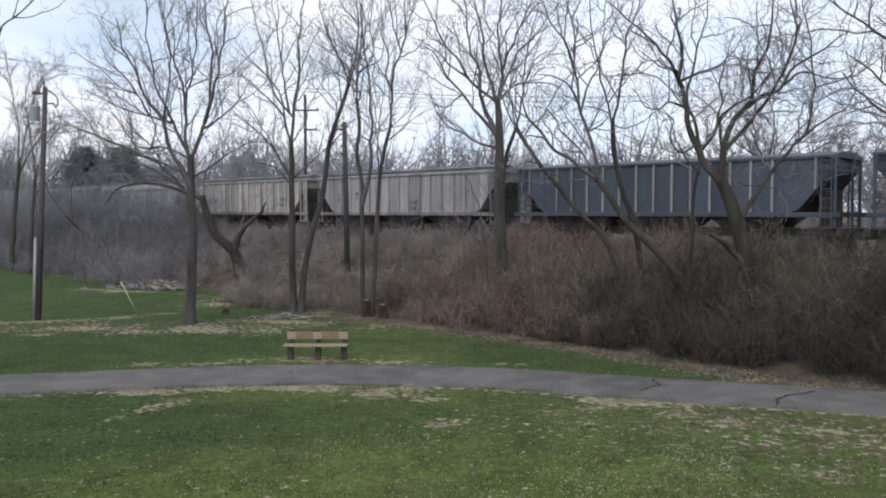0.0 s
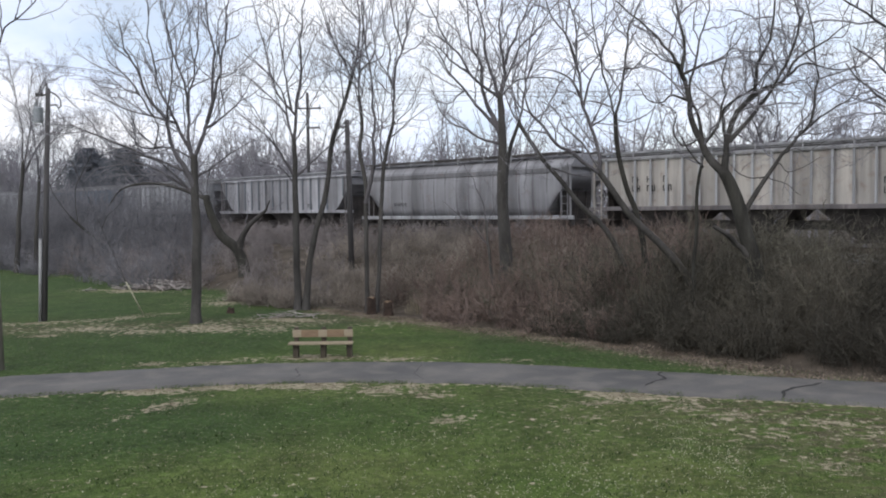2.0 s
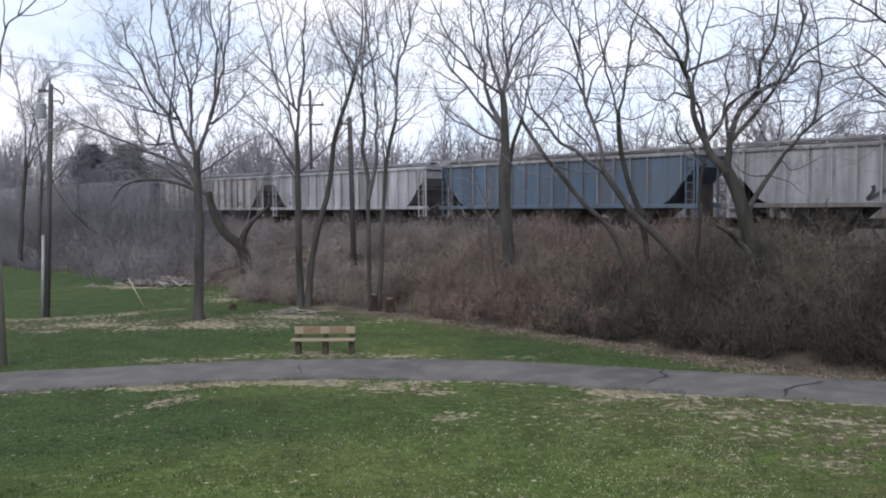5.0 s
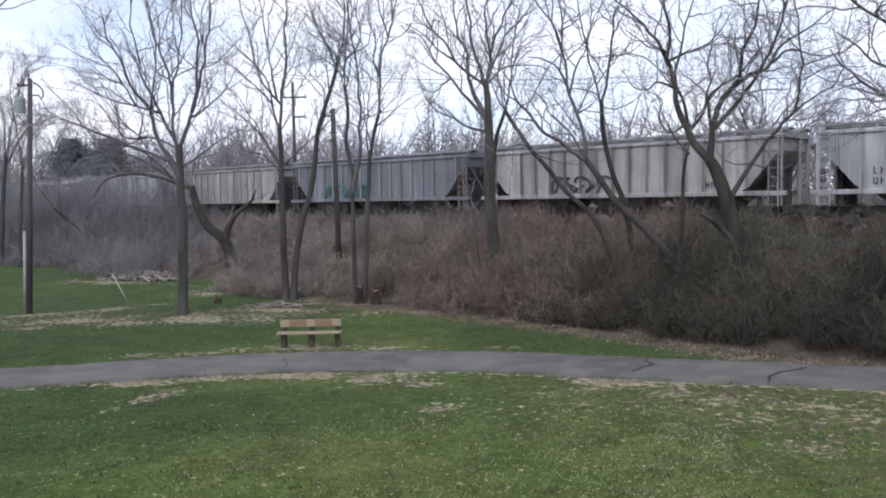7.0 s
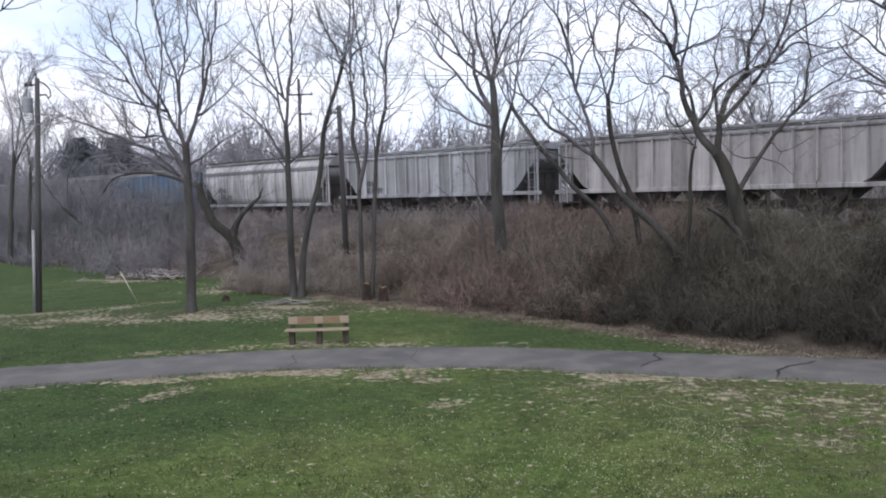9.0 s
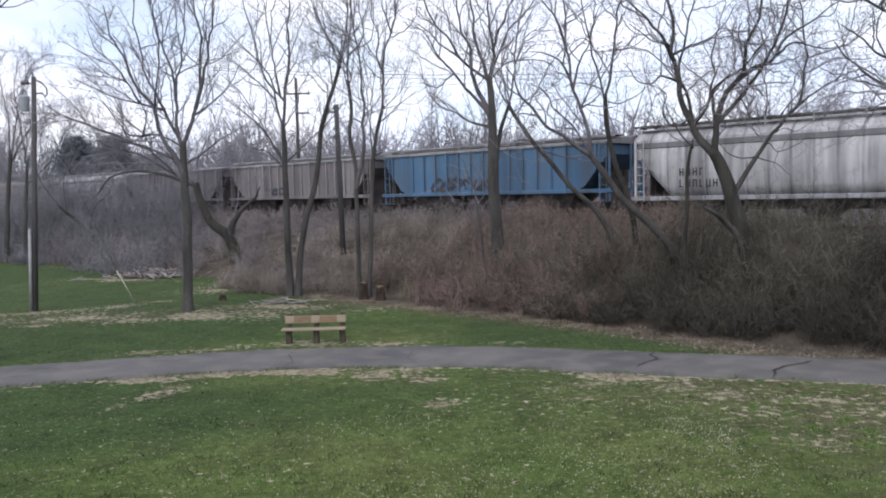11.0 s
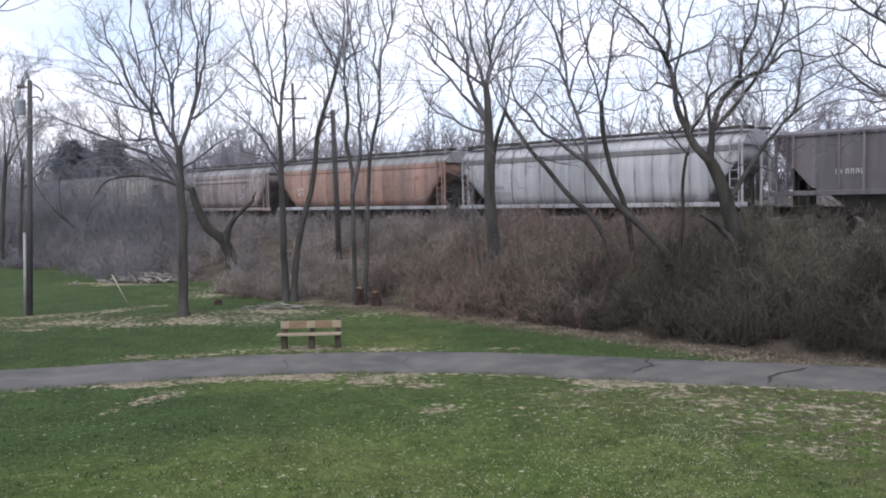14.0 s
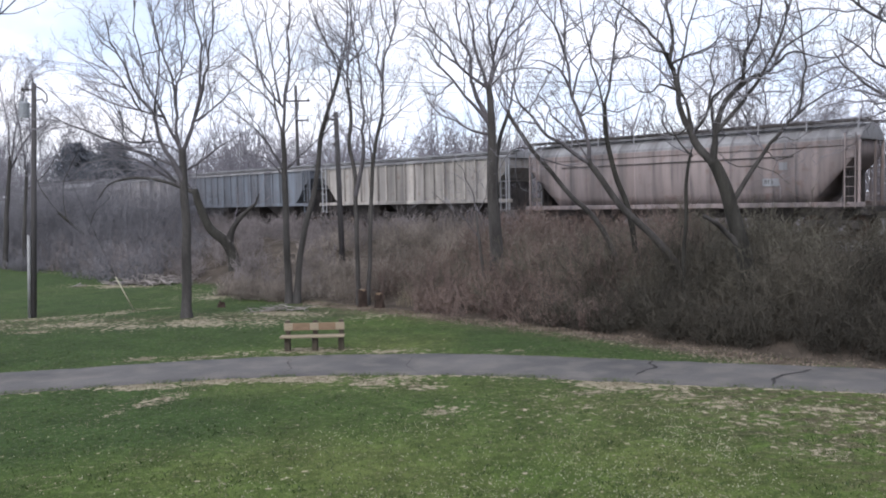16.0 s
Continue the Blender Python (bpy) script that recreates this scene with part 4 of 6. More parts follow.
t.limb(0.1, 0.025, (0.7, 0.0, 7.9), (1.1, -0.2, 9.1), (1.3, -0.3, 9.8), (1.5, -0.5, 10.7), (1.7, -0.7, 11.9), (1.9, -0.9, 13.1))
t.limb(0.07, 0.02, (0.5, 0.0, 7.6), (1.1, 0.1, 7.9), (1.7, 0.3, 8.5), (2.0, 0.5, 9.0), (2.3, 0.6, 9.6))
t.limb(0.13, 0.025, (0.1, 0.0, 6.6), (-0.1, -0.1, 7.3), (0.0, -0.2, 8.2), (0.0, -0.3, 8.9), (-0.2, -0.4, 9.7), (-0.5, -0.5, 10.5), (-0.7, -0.6, 11.8), (-0.9, -0.8, 13.0))
t.limb(0.08, 0.025, (-0.1, 0.0, 8.2), (-0.1, 0.2, 8.9), (0.0, 0.4, 9.7), (0.1, 0.8, 11.0), (0.1, 1.1, 12.4), (0.1, 1.5, 13.8))
t.limb(0.13, 0.025, (0.1, 0.0, 6.5), (-0.2, 0.1, 7.1), (-0.5, 0.2, 7.5), (-0.9, 0.3, 8.3), (-1.3, 0.5, 9.1), (-1.5, 0.6, 9.9), (-1.8, 0.8, 11.0), (-1.9, 1.0, 12.4), (-2.1, 1.2, 13.8))
t.limb(0.15, 0.03, (0.0, 0.0, 5.2), (-0.2, -0.2, 6.1), (-0.6, -0.3, 6.8), (-0.8, -0.5, 7.8), (-1.2, -0.6, 8.4), (-1.5, -0.8, 9.1), (-1.8, -0.9, 10.0), (-2.1, -1.1, 10.7), (-2.2, -1.2, 11.5))
t.limb(0.07, 0.02, (-1.0, 0.0, 7.8), (-1.5, 0.1, 8.1), (-2.3, 0.2, 8.3), (-3.1, 0.4, 8.7), (-4.1, 0.5, 9.1))
t.limb(0.07, 0.02, (-1.0, 0.0, 8.0), (-0.8, -0.2, 8.5), (-0.5, -0.5, 9.7), (-0.4, -0.8, 10.7), (-0.5, -1.1, 11.7), (-0.6, -1.5, 12.8))
t.limb(0.08, 0.02, (0.0, 0.0, 6.5), (-0.8, 0.3, 6.9), (-1.5, 0.5, 7.0), (-2.2, 0.7, 7.6), (-2.7, 1.0, 8.3), (-3.3, 1.3, 9.1))
t.limb(0.06, 0.02, (-1.4, 0.0, 8.5), (-1.9, -0.3, 8.9), (-2.5, -0.5, 9.2), (-3.2, -0.9, 9.9))
t.limb(0.06, 0.02, (-1.3, 0.0, 7.0), (-1.9, 0.1, 6.9), (-2.3, 0.1, 7.3), (-2.8, 0.2, 8.0), (-3.3, 0.3, 8.4))
t.limb(0.06, 0.02, (-1.8, 0.0, 9.3), (-2.4, 0.2, 9.6), (-3.2, 0.4, 10.2), (-3.6, 0.7, 11.0))
t.limb(0.09, 0.02, (0.0, 0.0, 5.0), (-0.8, 0.3, 5.7), (-1.8, 0.5, 6.2), (-2.9, 0.7, 6.5), (-3.7, 0.9, 6.9))
t.limb(0.09, 0.02, (-0.3, 0.0, 6.0), (-1.4, -0.4, 6.5), (-2.6, -0.7, 7.0), (-3.8, -1.0, 7.5), (-4.7, -1.2, 8.0))
t.limb(0.08, 0.02, (0.1, 0.0, 5.6), (0.9, 0.3, 6.3), (1.7, 0.5, 6.9), (2.5, 0.8, 7.4))
t.limb(0.07, 0.02, (-0.2, 0.0, 5.4), (-0.9, -0.5, 6.2), (-1.7, -0.9, 6.6), (-2.4, -1.2, 6.6))
t.limb(0.05, 0.02, (-1.3, 0.0, 6.8), (-1.2, -0.2, 7.6), (-1.3, -0.3, 8.2), (-1.5, -0.5, 8.8))
t.build()
t = BareTree("bare_tree", "tall bare tree with straight trunk at the brush edge", (-6.61, 36.50, 0.03), 0.8, 1.2, 28)
t.limb(0.25, 0.14, (0.0, 0.0, 0.0), (0.0, 0.0, 2.8), (0.0, 0.0, 5.7), (0.0, 0.0, 7.5))
t.limb(0.14, 0.025, (0.0, 0.0, 7.5), (0.1, 0.1, 9.0), (0.3, 0.2, 10.3), (0.3, 0.2, 11.8), (0.5, 0.3, 13.3), (0.6, 0.4, 14.8))
t.limb(0.1, 0.02, (0.0, 0.0, 7.5), (-0.3, -0.2, 8.5), (-0.3, -0.3, 9.1), (-0.6, -0.4, 9.8), (-1.1, -0.6, 10.4), (-1.9, -0.7, 11.0))
t.limb(0.08, 0.02, (-0.1, 0.0, 8.4), (-0.7, 0.3, 9.4), (-1.0, 0.4, 10.2), (-1.4, 0.8, 11.7), (-1.8, 1.1, 13.1), (-2.2, 1.4, 14.7))
t.limb(0.07, 0.02, (-0.1, 0.0, 8.9), (-0.3, -0.1, 10.1), (-0.4, -0.3, 11.5), (-0.6, -0.5, 12.7), (-0.8, -0.6, 14.1))
t.limb(0.06, 0.02, (-0.3, 0.0, 8.4), (-1.0, 0.3, 9.3), (-1.6, 0.5, 9.8), (-2.5, 0.8, 10.5))
t.limb(0.09, 0.02, (0.0, 0.0, 5.7), (-0.5, -0.3, 6.8), (-1.0, -0.5, 7.5), (-1.4, -0.6, 7.9), (-2.2, -0.9, 8.5))
t.limb(0.06, 0.015, (0.0, 0.0, 5.6), (-0.7, 0.2, 6.3), (-1.5, 0.3, 6.5), (-2.3, 0.4, 6.7))
t.limb(0.08, 0.015, (0.0, 0.0, 5.8), (0.8, 0.2, 6.5), (1.7, 0.4, 7.4), (2.0, 0.6, 8.4))
t.limb(0.05, 0.015, (0.0, 0.0, 6.9), (0.6, -0.4, 8.1), (0.9, -0.6, 9.0), (1.4, -0.9, 9.7), (1.8, -1.1, 10.2))
t.limb(0.05, 0.015, (-0.6, 0.0, 6.9), (-1.4, 0.4, 8.2), (-2.1, 0.7, 9.1), (-2.9, 1.0, 9.8))
t.build()
t = BareTree("bare_tree", "slender bare tree leaning beside its straight neighbour", (-6.26, 36.50, 0.02), 0.9, 1.25, 41)
t.limb(0.22, 0.1, (0.0, 0.0, 0.0), (0.2, 0.0, 2.0), (0.5, 0.0, 3.4), (1.0, 0.0, 5.1), (1.2, 0.0, 6.6), (1.4, 0.0, 7.7), (1.9, 0.0, 9.1), (2.3, 0.0, 10.4))
t.limb(0.09, 0.025, (2.3, 0.0, 10.3), (2.5, 0.1, 11.5), (2.5, 0.3, 13.3), (2.4, 0.5, 14.8))
t.limb(0.07, 0.02, (2.2, 0.0, 10.2), (1.7, -0.3, 11.2), (1.3, -0.5, 12.1), (1.1, -0.7, 13.0), (0.9, -1.1, 14.3))
t.limb(0.05, 0.015, (1.6, 0.0, 8.3), (1.6, 0.2, 9.0), (1.1, 0.4, 9.6), (0.7, 0.6, 10.2))
t.limb(0.05, 0.015, (1.9, 0.0, 9.1), (1.8, -0.1, 9.8), (1.8, -0.3, 10.6), (2.1, -0.4, 11.5))
t.limb(0.05, 0.015, (1.3, 0.0, 7.1), (2.0, 0.3, 8.1), (2.5, 0.4, 8.6))
t.limb(0.05, 0.015, (2.4, 0.0, 11.0), (2.9, -0.3, 11.9), (3.1, -0.6, 12.9), (3.4, -1.0, 14.2))
t.build()
t = BareTree("bare_tree", "thin bare double-stemmed tree beside a cut stump", (-3.44, 35.50, 0.01), 0.85, 1.25, 50)
t.limb(0.145, 0.095, (0.0, 0.0, 0.0), (0.0, 0.0, 3.2), (0.0, 0.0, 5.4), (-0.2, 0.0, 6.8), (-0.1, 0.0, 8.0), (-0.2, 0.0, 9.2))
t.limb(0.08, 0.02, (-0.2, 0.0, 9.1), (-0.2, 0.2, 10.1), (-0.1, 0.4, 11.4), (0.0, 0.6, 13.1), (0.1, 0.9, 14.6))
t.limb(0.05, 0.015, (-0.2, 0.0, 8.3), (-0.3, -0.2, 9.4), (-0.4, -0.4, 10.0))
t.limb(0.12, 0.025, (0.1, 0.0, 4.7), (0.4, -0.3, 6.3), (0.4, -0.5, 7.4), (0.5, -0.6, 7.9), (0.4, -0.7, 8.8), (0.4, -0.9, 10.0), (0.2, -1.1, 11.1), (0.1, -1.4, 12.5), (-0.1, -1.6, 13.8))
t.limb(0.06, 0.02, (0.4, 0.0, 10.1), (0.5, 0.2, 11.0), (0.3, 0.5, 12.2), (0.4, 0.7, 13.1), (0.5, 1.0, 14.6))
t.limb(0.07, 0.02, (0.3, 0.0, 8.7), (-0.1, 0.2, 9.4), (-0.5, 0.5, 10.2), (-1.1, 0.7, 11.1), (-1.5, 1.0, 12.0), (-1.8, 1.3, 13.0), (-2.4, 1.7, 14.5))
t.limb(0.05, 0.015, (0.4, 0.0, 10.0), (0.8, -0.2, 10.8), (1.0, -0.4, 12.1))
t.limb(0.05, 0.015, (0.3, 0.0, 7.3), (0.0, 0.1, 7.6), (-0.5, 0.2, 7.5), (-1.0, 0.3, 7.9))
t.build()
t = BareTree("bare_tree", "thin crooked bare tree beside a cut stump", (-3.07, 35.50, 0.00), 0.9, 1.25, 60)
t.limb(0.14, 0.095, (0.0, 0.0, 0.0), (0.2, 0.0, 2.8), (0.3, 0.0, 4.9), (0.5, 0.0, 6.6), (0.6, 0.0, 7.2), (0.9, 0.0, 8.1))
t.limb(0.1, 0.025, (0.9, 0.0, 8.1), (0.9, -0.1, 8.9), (0.9, -0.2, 9.6), (1.1, -0.3, 10.5), (1.3, -0.3, 11.1), (1.0, -0.5, 12.0), (0.9, -0.6, 12.8), (0.6, -0.7, 14.2))
t.limb(0.06, 0.02, (1.2, 0.0, 11.1), (1.5, 0.1, 12.0), (1.8, 0.3, 13.0), (2.1, 0.6, 14.5))
t.limb(0.05, 0.015, (0.7, 0.0, 7.4), (1.3, 0.2, 7.9), (1.7, 0.3, 8.3), (2.4, 0.5, 8.8))
t.limb(0.05, 0.015, (0.9, 0.0, 9.3), (0.7, -0.2, 10.1), (0.8, -0.5, 10.9), (0.6, -0.8, 11.8), (0.5, -1.0, 12.6), (0.5, -1.4, 13.8))
t.limb(0.05, 0.015, (0.4, 0.0, 5.8), (0.3, 0.2, 7.8), (0.5, 0.4, 9.2), (0.6, 0.5, 10.4))
t.limb(0.04, 0.015, (1.3, 0.0, 7.8), (1.8, -0.3, 8.9), (1.6, -0.5, 9.8))
t.build()
t = BareTree("bare_tree", "thick-trunked bare tree rising from the railway bank", (2.44, 34.82, 2.42), 0.86, 1.5, 69)
t.limb(0.45, 0.17, (0.0, 0.0, 0.0), (-0.1, 0.0, 2.2), (-0.1, 0.0, 4.0), (-0.1, 0.0, 5.4), (-0.2, 0.0, 6.7))
t.limb(0.15, 0.025, (-0.2, 0.0, 6.6), (0.0, 0.1, 7.5), (0.1, 0.2, 8.2), (0.5, 0.3, 9.1), (1.0, 0.4, 10.2), (1.6, 0.6, 11.5))
t.limb(0.15, 0.025, (-0.2, 0.0, 6.6), (-0.5, -0.1, 7.5), (-0.8, -0.2, 8.4), (-0.8, -0.3, 9.3), (-1.1, -0.4, 10.3), (-1.4, -0.6, 11.6))
t.limb(0.17, 0.025, (-0.2, 0.0, 4.9), (-0.5, 0.2, 5.9), (-0.9, 0.5, 6.9), (-0.9, 0.7, 8.1), (-1.3, 0.9, 8.8), (-1.4, 1.2, 10.4), (-1.6, 1.5, 12.0))
t.limb(0.12, 0.025, (-0.3, 0.0, 6.2), (-0.9, -0.2, 7.0), (-1.5, -0.4, 7.6), (-1.9, -0.6, 8.3), (-2.5, -0.8, 9.0), (-2.9, -1.1, 9.8), (-3.5, -1.4, 11.0))
t.limb(0.11, 0.025, (-0.3, 0.0, 5.1), (-1.0, 0.1, 6.1), (-1.7, 0.3, 7.0), (-2.3, 0.4, 7.7), (-2.6, 0.4, 8.3), (-3.2, 0.5, 9.0))
t.limb(0.09, 0.02, (0.0, 0.0, 7.6), (-0.1, -0.3, 8.6), (-0.2, -0.6, 9.4), (-0.1, -0.8, 10.2), (0.0, -1.2, 11.4))
t.limb(0.08, 0.02, (-0.1, 0.0, 6.7), (0.6, 0.2, 7.2), (1.5, 0.5, 7.4), (2.4, 0.7, 7.3), (2.9, 0.9, 6.8))
t.limb(0.09, 0.02, (-0.1, 0.0, 7.4), (0.4, -0.1, 8.0), (0.8, -0.3, 8.6), (1.5, -0.4, 9.3), (1.9, -0.6, 10.0), (2.7, -0.8, 11.0))
t.limb(0.08, 0.02, (-0.3, 0.0, 4.6), (-1.1, 0.2, 4.9), (-1.6, 0.3, 5.3), (-2.3, 0.4, 5.7), (-2.8, 0.5, 6.4), (-3.1, 0.7, 7.2))
t.limb(0.06, 0.02, (-1.4, 0.0, 7.6), (-2.2, -0.3, 8.0), (-2.8, -0.6, 8.6), (-3.4, -0.9, 9.0))
t.limb(0.05, 0.02, (-1.7, 0.0, 6.9), (-2.4, 0.3, 6.4), (-3.0, 0.5, 6.7))
t.build()
t = BareTree("bare_tree", "slim bare tree growing behind a thick trunk", (2.49, 36.16, 3.09), 0.9, 1.5, 83)
t.limb(0.17, 0.1, (0.0, 0.0, 0.0), (0.1, 0.0, 2.4), (0.2, 0.0, 3.5), (0.5, 0.0, 4.4), (0.7, 0.0, 5.1))
t.limb(0.09, 0.025, (0.7, 0.0, 5.1), (0.9, 0.2, 6.1), (1.0, 0.4, 7.3), (1.2, 0.6, 8.6), (1.6, 0.8, 10.1), (2.0, 1.1, 11.6))
t.limb(0.06, 0.02, (0.7, 0.0, 5.1), (0.4, -0.2, 6.0), (0.3, -0.4, 6.8), (0.5, -0.6, 7.6))
t.limb(0.06, 0.02, (0.7, 0.0, 5.0), (0.9, 0.1, 4.5), (1.4, 0.2, 5.2), (2.1, 0.4, 5.5), (3.0, 0.5, 6.1))
t.limb(0.05, 0.015, (1.0, 0.0, 7.0), (1.6, 0.2, 7.9), (2.4, 0.4, 8.3))
t.build()
t = BareTree("sapling", "crooked bare sapling in the reddish bank brush", (1.85, 33.0, 0.9), 0.7, 1.6, 205)
t.limb(0.10, 0.06, (0.0, 0.0, 0.0), (-0.1, 0.0, 1.1), (-0.25, 0.0, 2.1), (-0.3, 0.0, 3.0))
t.limb(0.05, 0.015, (-0.3, 0.0, 3.0), (-0.4, 0.1, 3.8), (-0.75, 0.2, 4.6), (-1.2, 0.3, 5.3))
t.limb(0.04, 0.012, (-0.3, 0.0, 2.9), (0.1, -0.1, 3.7), (0.2, -0.2, 4.4))
t.limb(0.04, 0.012, (-0.2, 0.0, 2.0), (-0.8, -0.1, 2.7), (-1.5, -0.2, 3.4), (-2.0, -0.3, 3.8))
t.build()
t = BareTree("leaning_tree", "bare tree leaning far out over brown brush", (8.30, 28.61, 1.86), 0.85, 1.7, 90)
t.limb(0.21, 0.14, (0.0, 0.0, 0.0), (-0.9, 0.0, 1.1), (-1.9, 0.0, 2.1), (-2.6, 0.0, 3.1), (-3.1, 0.0, 3.8))
t.limb(0.13, 0.03, (-3.1, 0.0, 3.8), (-4.0, -0.2, 4.3), (-4.5, -0.4, 4.6), (-5.0, -0.5, 5.2), (-5.5, -0.7, 5.7), (-5.7, -0.8, 6.1), (-6.0, -0.9, 6.6))
t.limb(0.13, 0.025, (-3.1, 0.0, 3.8), (-3.1, 0.1, 4.5), (-3.3, 0.3, 5.3), (-3.5, 0.4, 6.1), (-3.6, 0.5, 6.9), (-3.7, 0.7, 7.7), (-3.7, 0.8, 8.7), (-3.9, 1.0, 9.7), (-4.1, 1.2, 10.9))
t.limb(0.07, 0.02, (-3.7, 0.0, 6.4), (-4.0, 0.2, 6.9), (-4.5, 0.3, 7.2), (-5.0, 0.5, 7.3))
t.limb(0.07, 0.02, (-3.8, 0.0, 7.6), (-4.1, -0.2, 8.1), (-4.5, -0.4, 8.6), (-4.8, -0.5, 9.1), (-5.3, -0.9, 10.0))
t.limb(0.06, 0.02, (-3.3, 0.0, 4.1), (-3.7, 0.1, 4.8), (-4.2, 0.2, 5.3), (-4.5, 0.2, 5.9), (-4.9, 0.3, 6.2))
t.limb(0.06, 0.02, (-3.5, 0.0, 5.9), (-3.3, 0.3, 6.9), (-2.9, 0.5, 7.6), (-2.7, 0.9, 9.1), (-2.5, 1.2, 10.4))
t.limb(0.05, 0.015, (-3.3, 0.0, 5.2), (-2.9, -0.1, 5.5), (-2.5, -0.2, 6.2))
t.limb(0.05, 0.015, (-4.9, 0.0, 5.2), (-5.4, 0.1, 5.1), (-5.6, 0.2, 4.7))
t.build()
t = BareTree("bare_tree", "slim dark bare tree growing from the bank brush", (6.85, 29.48, 3.63), 0.9, 1.7, 101)
t.limb(0.16, 0.11, (0.0, 0.0, 0.0), (-0.5, 0.0, 1.4), (-0.8, 0.0, 2.7), (-0.9, 0.0, 4.0))
t.limb(0.1, 0.025, (-0.9, 0.0, 4.0), (-0.5, 0.2, 5.7), (-0.4, 0.3, 6.8), (0.0, 0.4, 7.9), (0.5, 0.6, 9.0))
t.limb(0.07, 0.02, (-0.9, 0.0, 4.0), (-1.4, -0.4, 5.5), (-1.6, -0.5, 6.2), (-1.9, -0.9, 7.6), (-2.1, -1.2, 8.7))
t.limb(0.05, 0.015, (-0.6, 0.0, 5.4), (0.1, 0.2, 5.7), (0.7, 0.3, 6.1))
t.limb(0.05, 0.015, (-0.9, 0.0, 3.9), (-0.4, -0.1, 3.7), (0.1, -0.2, 4.0), (0.5, -0.4, 4.3))
t.build()
t = BareTree("leaning_tree", "thin bare leaning stem in the bank brush", (6.05, 30.55, 3.21), 0.6, 1.7, 108)
t.limb(0.15, 0.1, (0.0, 0.0, 0.0), (-1.1, 0.0, 1.2), (-1.9, 0.0, 2.2), (-2.6, 0.0, 3.0), (-3.4, 0.0, 4.3))
t.limb(0.07, 0.02, (-3.4, 0.0, 4.3), (-3.8, 0.2, 5.2), (-4.0, 0.4, 6.3))
t.limb(0.05, 0.015, (-2.6, 0.0, 3.0), (-3.3, -0.1, 2.9), (-3.9, -0.4, 2.1))
t.limb(0.05, 0.015, (-2.3, 0.0, 2.6), (-1.5, 0.1, 2.4), (-0.8, 0.2, 2.3))
t.build()
t = BareTree("bare_tree", "large dark crooked bare tree with spreading limbs and broken stub", (9.64, 26.03, 2.41), 0.85, 1.9, 114)
t.limb(0.4, 0.25, (0.0, 0.0, 0.0), (-0.5, 0.0, 1.7), (-0.8, 0.0, 2.6), (-1.0, 0.0, 3.0))
t.limb(0.24, 0.025, (-1.0, 0.0, 2.8), (-1.4, 0.1, 3.4), (-1.7, 0.2, 4.0), (-2.0, 0.2, 4.7), (-2.1, 0.3, 5.4), (-2.2, 0.4, 6.2), (-2.1, 0.5, 7.0), (-2.2, 0.6, 7.7), (-2.3, 0.6, 8.3), (-2.5, 0.8, 9.4))
t.limb(0.22, 0.025, (-1.0, 0.0, 2.9), (-1.0, -0.1, 3.5), (-0.9, -0.1, 4.2), (-0.6, -0.2, 4.9), (-0.3, -0.3, 5.4), (-0.1, -0.4, 6.2), (0.2, -0.5, 7.1), (0.3, -0.6, 7.9), (0.4, -0.7, 8.9))
t.limb(0.1, 0.025, (-1.5, 0.0, 3.7), (-1.7, 0.2, 4.5), (-1.9, 0.5, 5.5), (-1.7, 0.7, 6.3), (-1.5, 0.9, 7.1), (-1.2, 1.2, 8.1), (-0.9, 1.5, 9.2))
t.limb(0.08, 0.02, (-1.5, 0.0, 3.9), (-1.2, 0.1, 4.4), (-1.0, 0.2, 5.3), (-0.9, 0.4, 6.0), (-0.7, 0.5, 6.8), (-0.5, 0.6, 7.6))
t.limb(0.09, 0.025, (-2.2, 0.0, 6.0), (-2.6, -0.1, 6.5), (-3.0, -0.2, 6.9), (-3.4, -0.3, 7.3), (-3.9, -0.4, 7.7), (-4.7, -0.6, 8.3))
t.limb(0.12, 0.03, (-0.2, 0.0, 5.4), (0.3, 0.1, 5.6), (0.7, 0.2, 5.8), (1.1, 0.3, 6.2), (1.5, 0.4, 6.6), (2.3, 0.6, 7.1), (3.3, 0.9, 7.7))
t.limb(0.09, 0.03, (-1.0, 0.0, 3.9), (-1.1, -0.2, 4.7), (-0.8, -0.4, 5.2), (-0.3, -0.6, 5.5), (0.1, -0.9, 6.2))
t.limb(0.11, 0.025, (-0.9, 0.0, 3.9), (-0.3, -0.2, 4.6), (0.1, -0.4, 5.2), (0.5, -0.6, 5.9), (0.8, -0.8, 6.7), (0.8, -1.0, 7.5), (0.7, -1.1, 7.8), (0.4, -1.3, 8.8))
t.limb(0.11, 0.025, (-0.4, 0.0, 1.5), (0.3, 0.2, 2.7), (1.0, 0.3, 3.6), (1.6, 0.4, 4.3), (2.0, 0.5, 5.0), (2.1, 0.6, 6.0), (2.1, 0.7, 6.9), (2.0, 0.8, 7.9), (1.8, 0.9, 9.0))
t.limb(0.06, 0.02, (1.0, 0.0, 6.1), (1.6, 0.1, 6.3), (2.5, 0.2, 6.1), (3.5, 0.4, 6.2))
t.limb(0.06, 0.02, (-2.3, 0.0, 6.1), (-2.5, -0.1, 6.4), (-3.1, -0.3, 6.5), (-3.7, -0.5, 6.9))
t.limb(0.06, 0.02, (-1.9, 0.0, 6.2), (-1.3, 0.2, 6.5), (-0.6, 0.5, 6.9), (-0.2, 0.7, 7.6))
t.limb(0.06, 0.02, (-2.2, 0.0, 5.4), (-2.6, 0.1, 5.4), (-2.9, 0.2, 5.2), (-3.3, 0.4, 5.3), (-3.6, 0.6, 5.9))
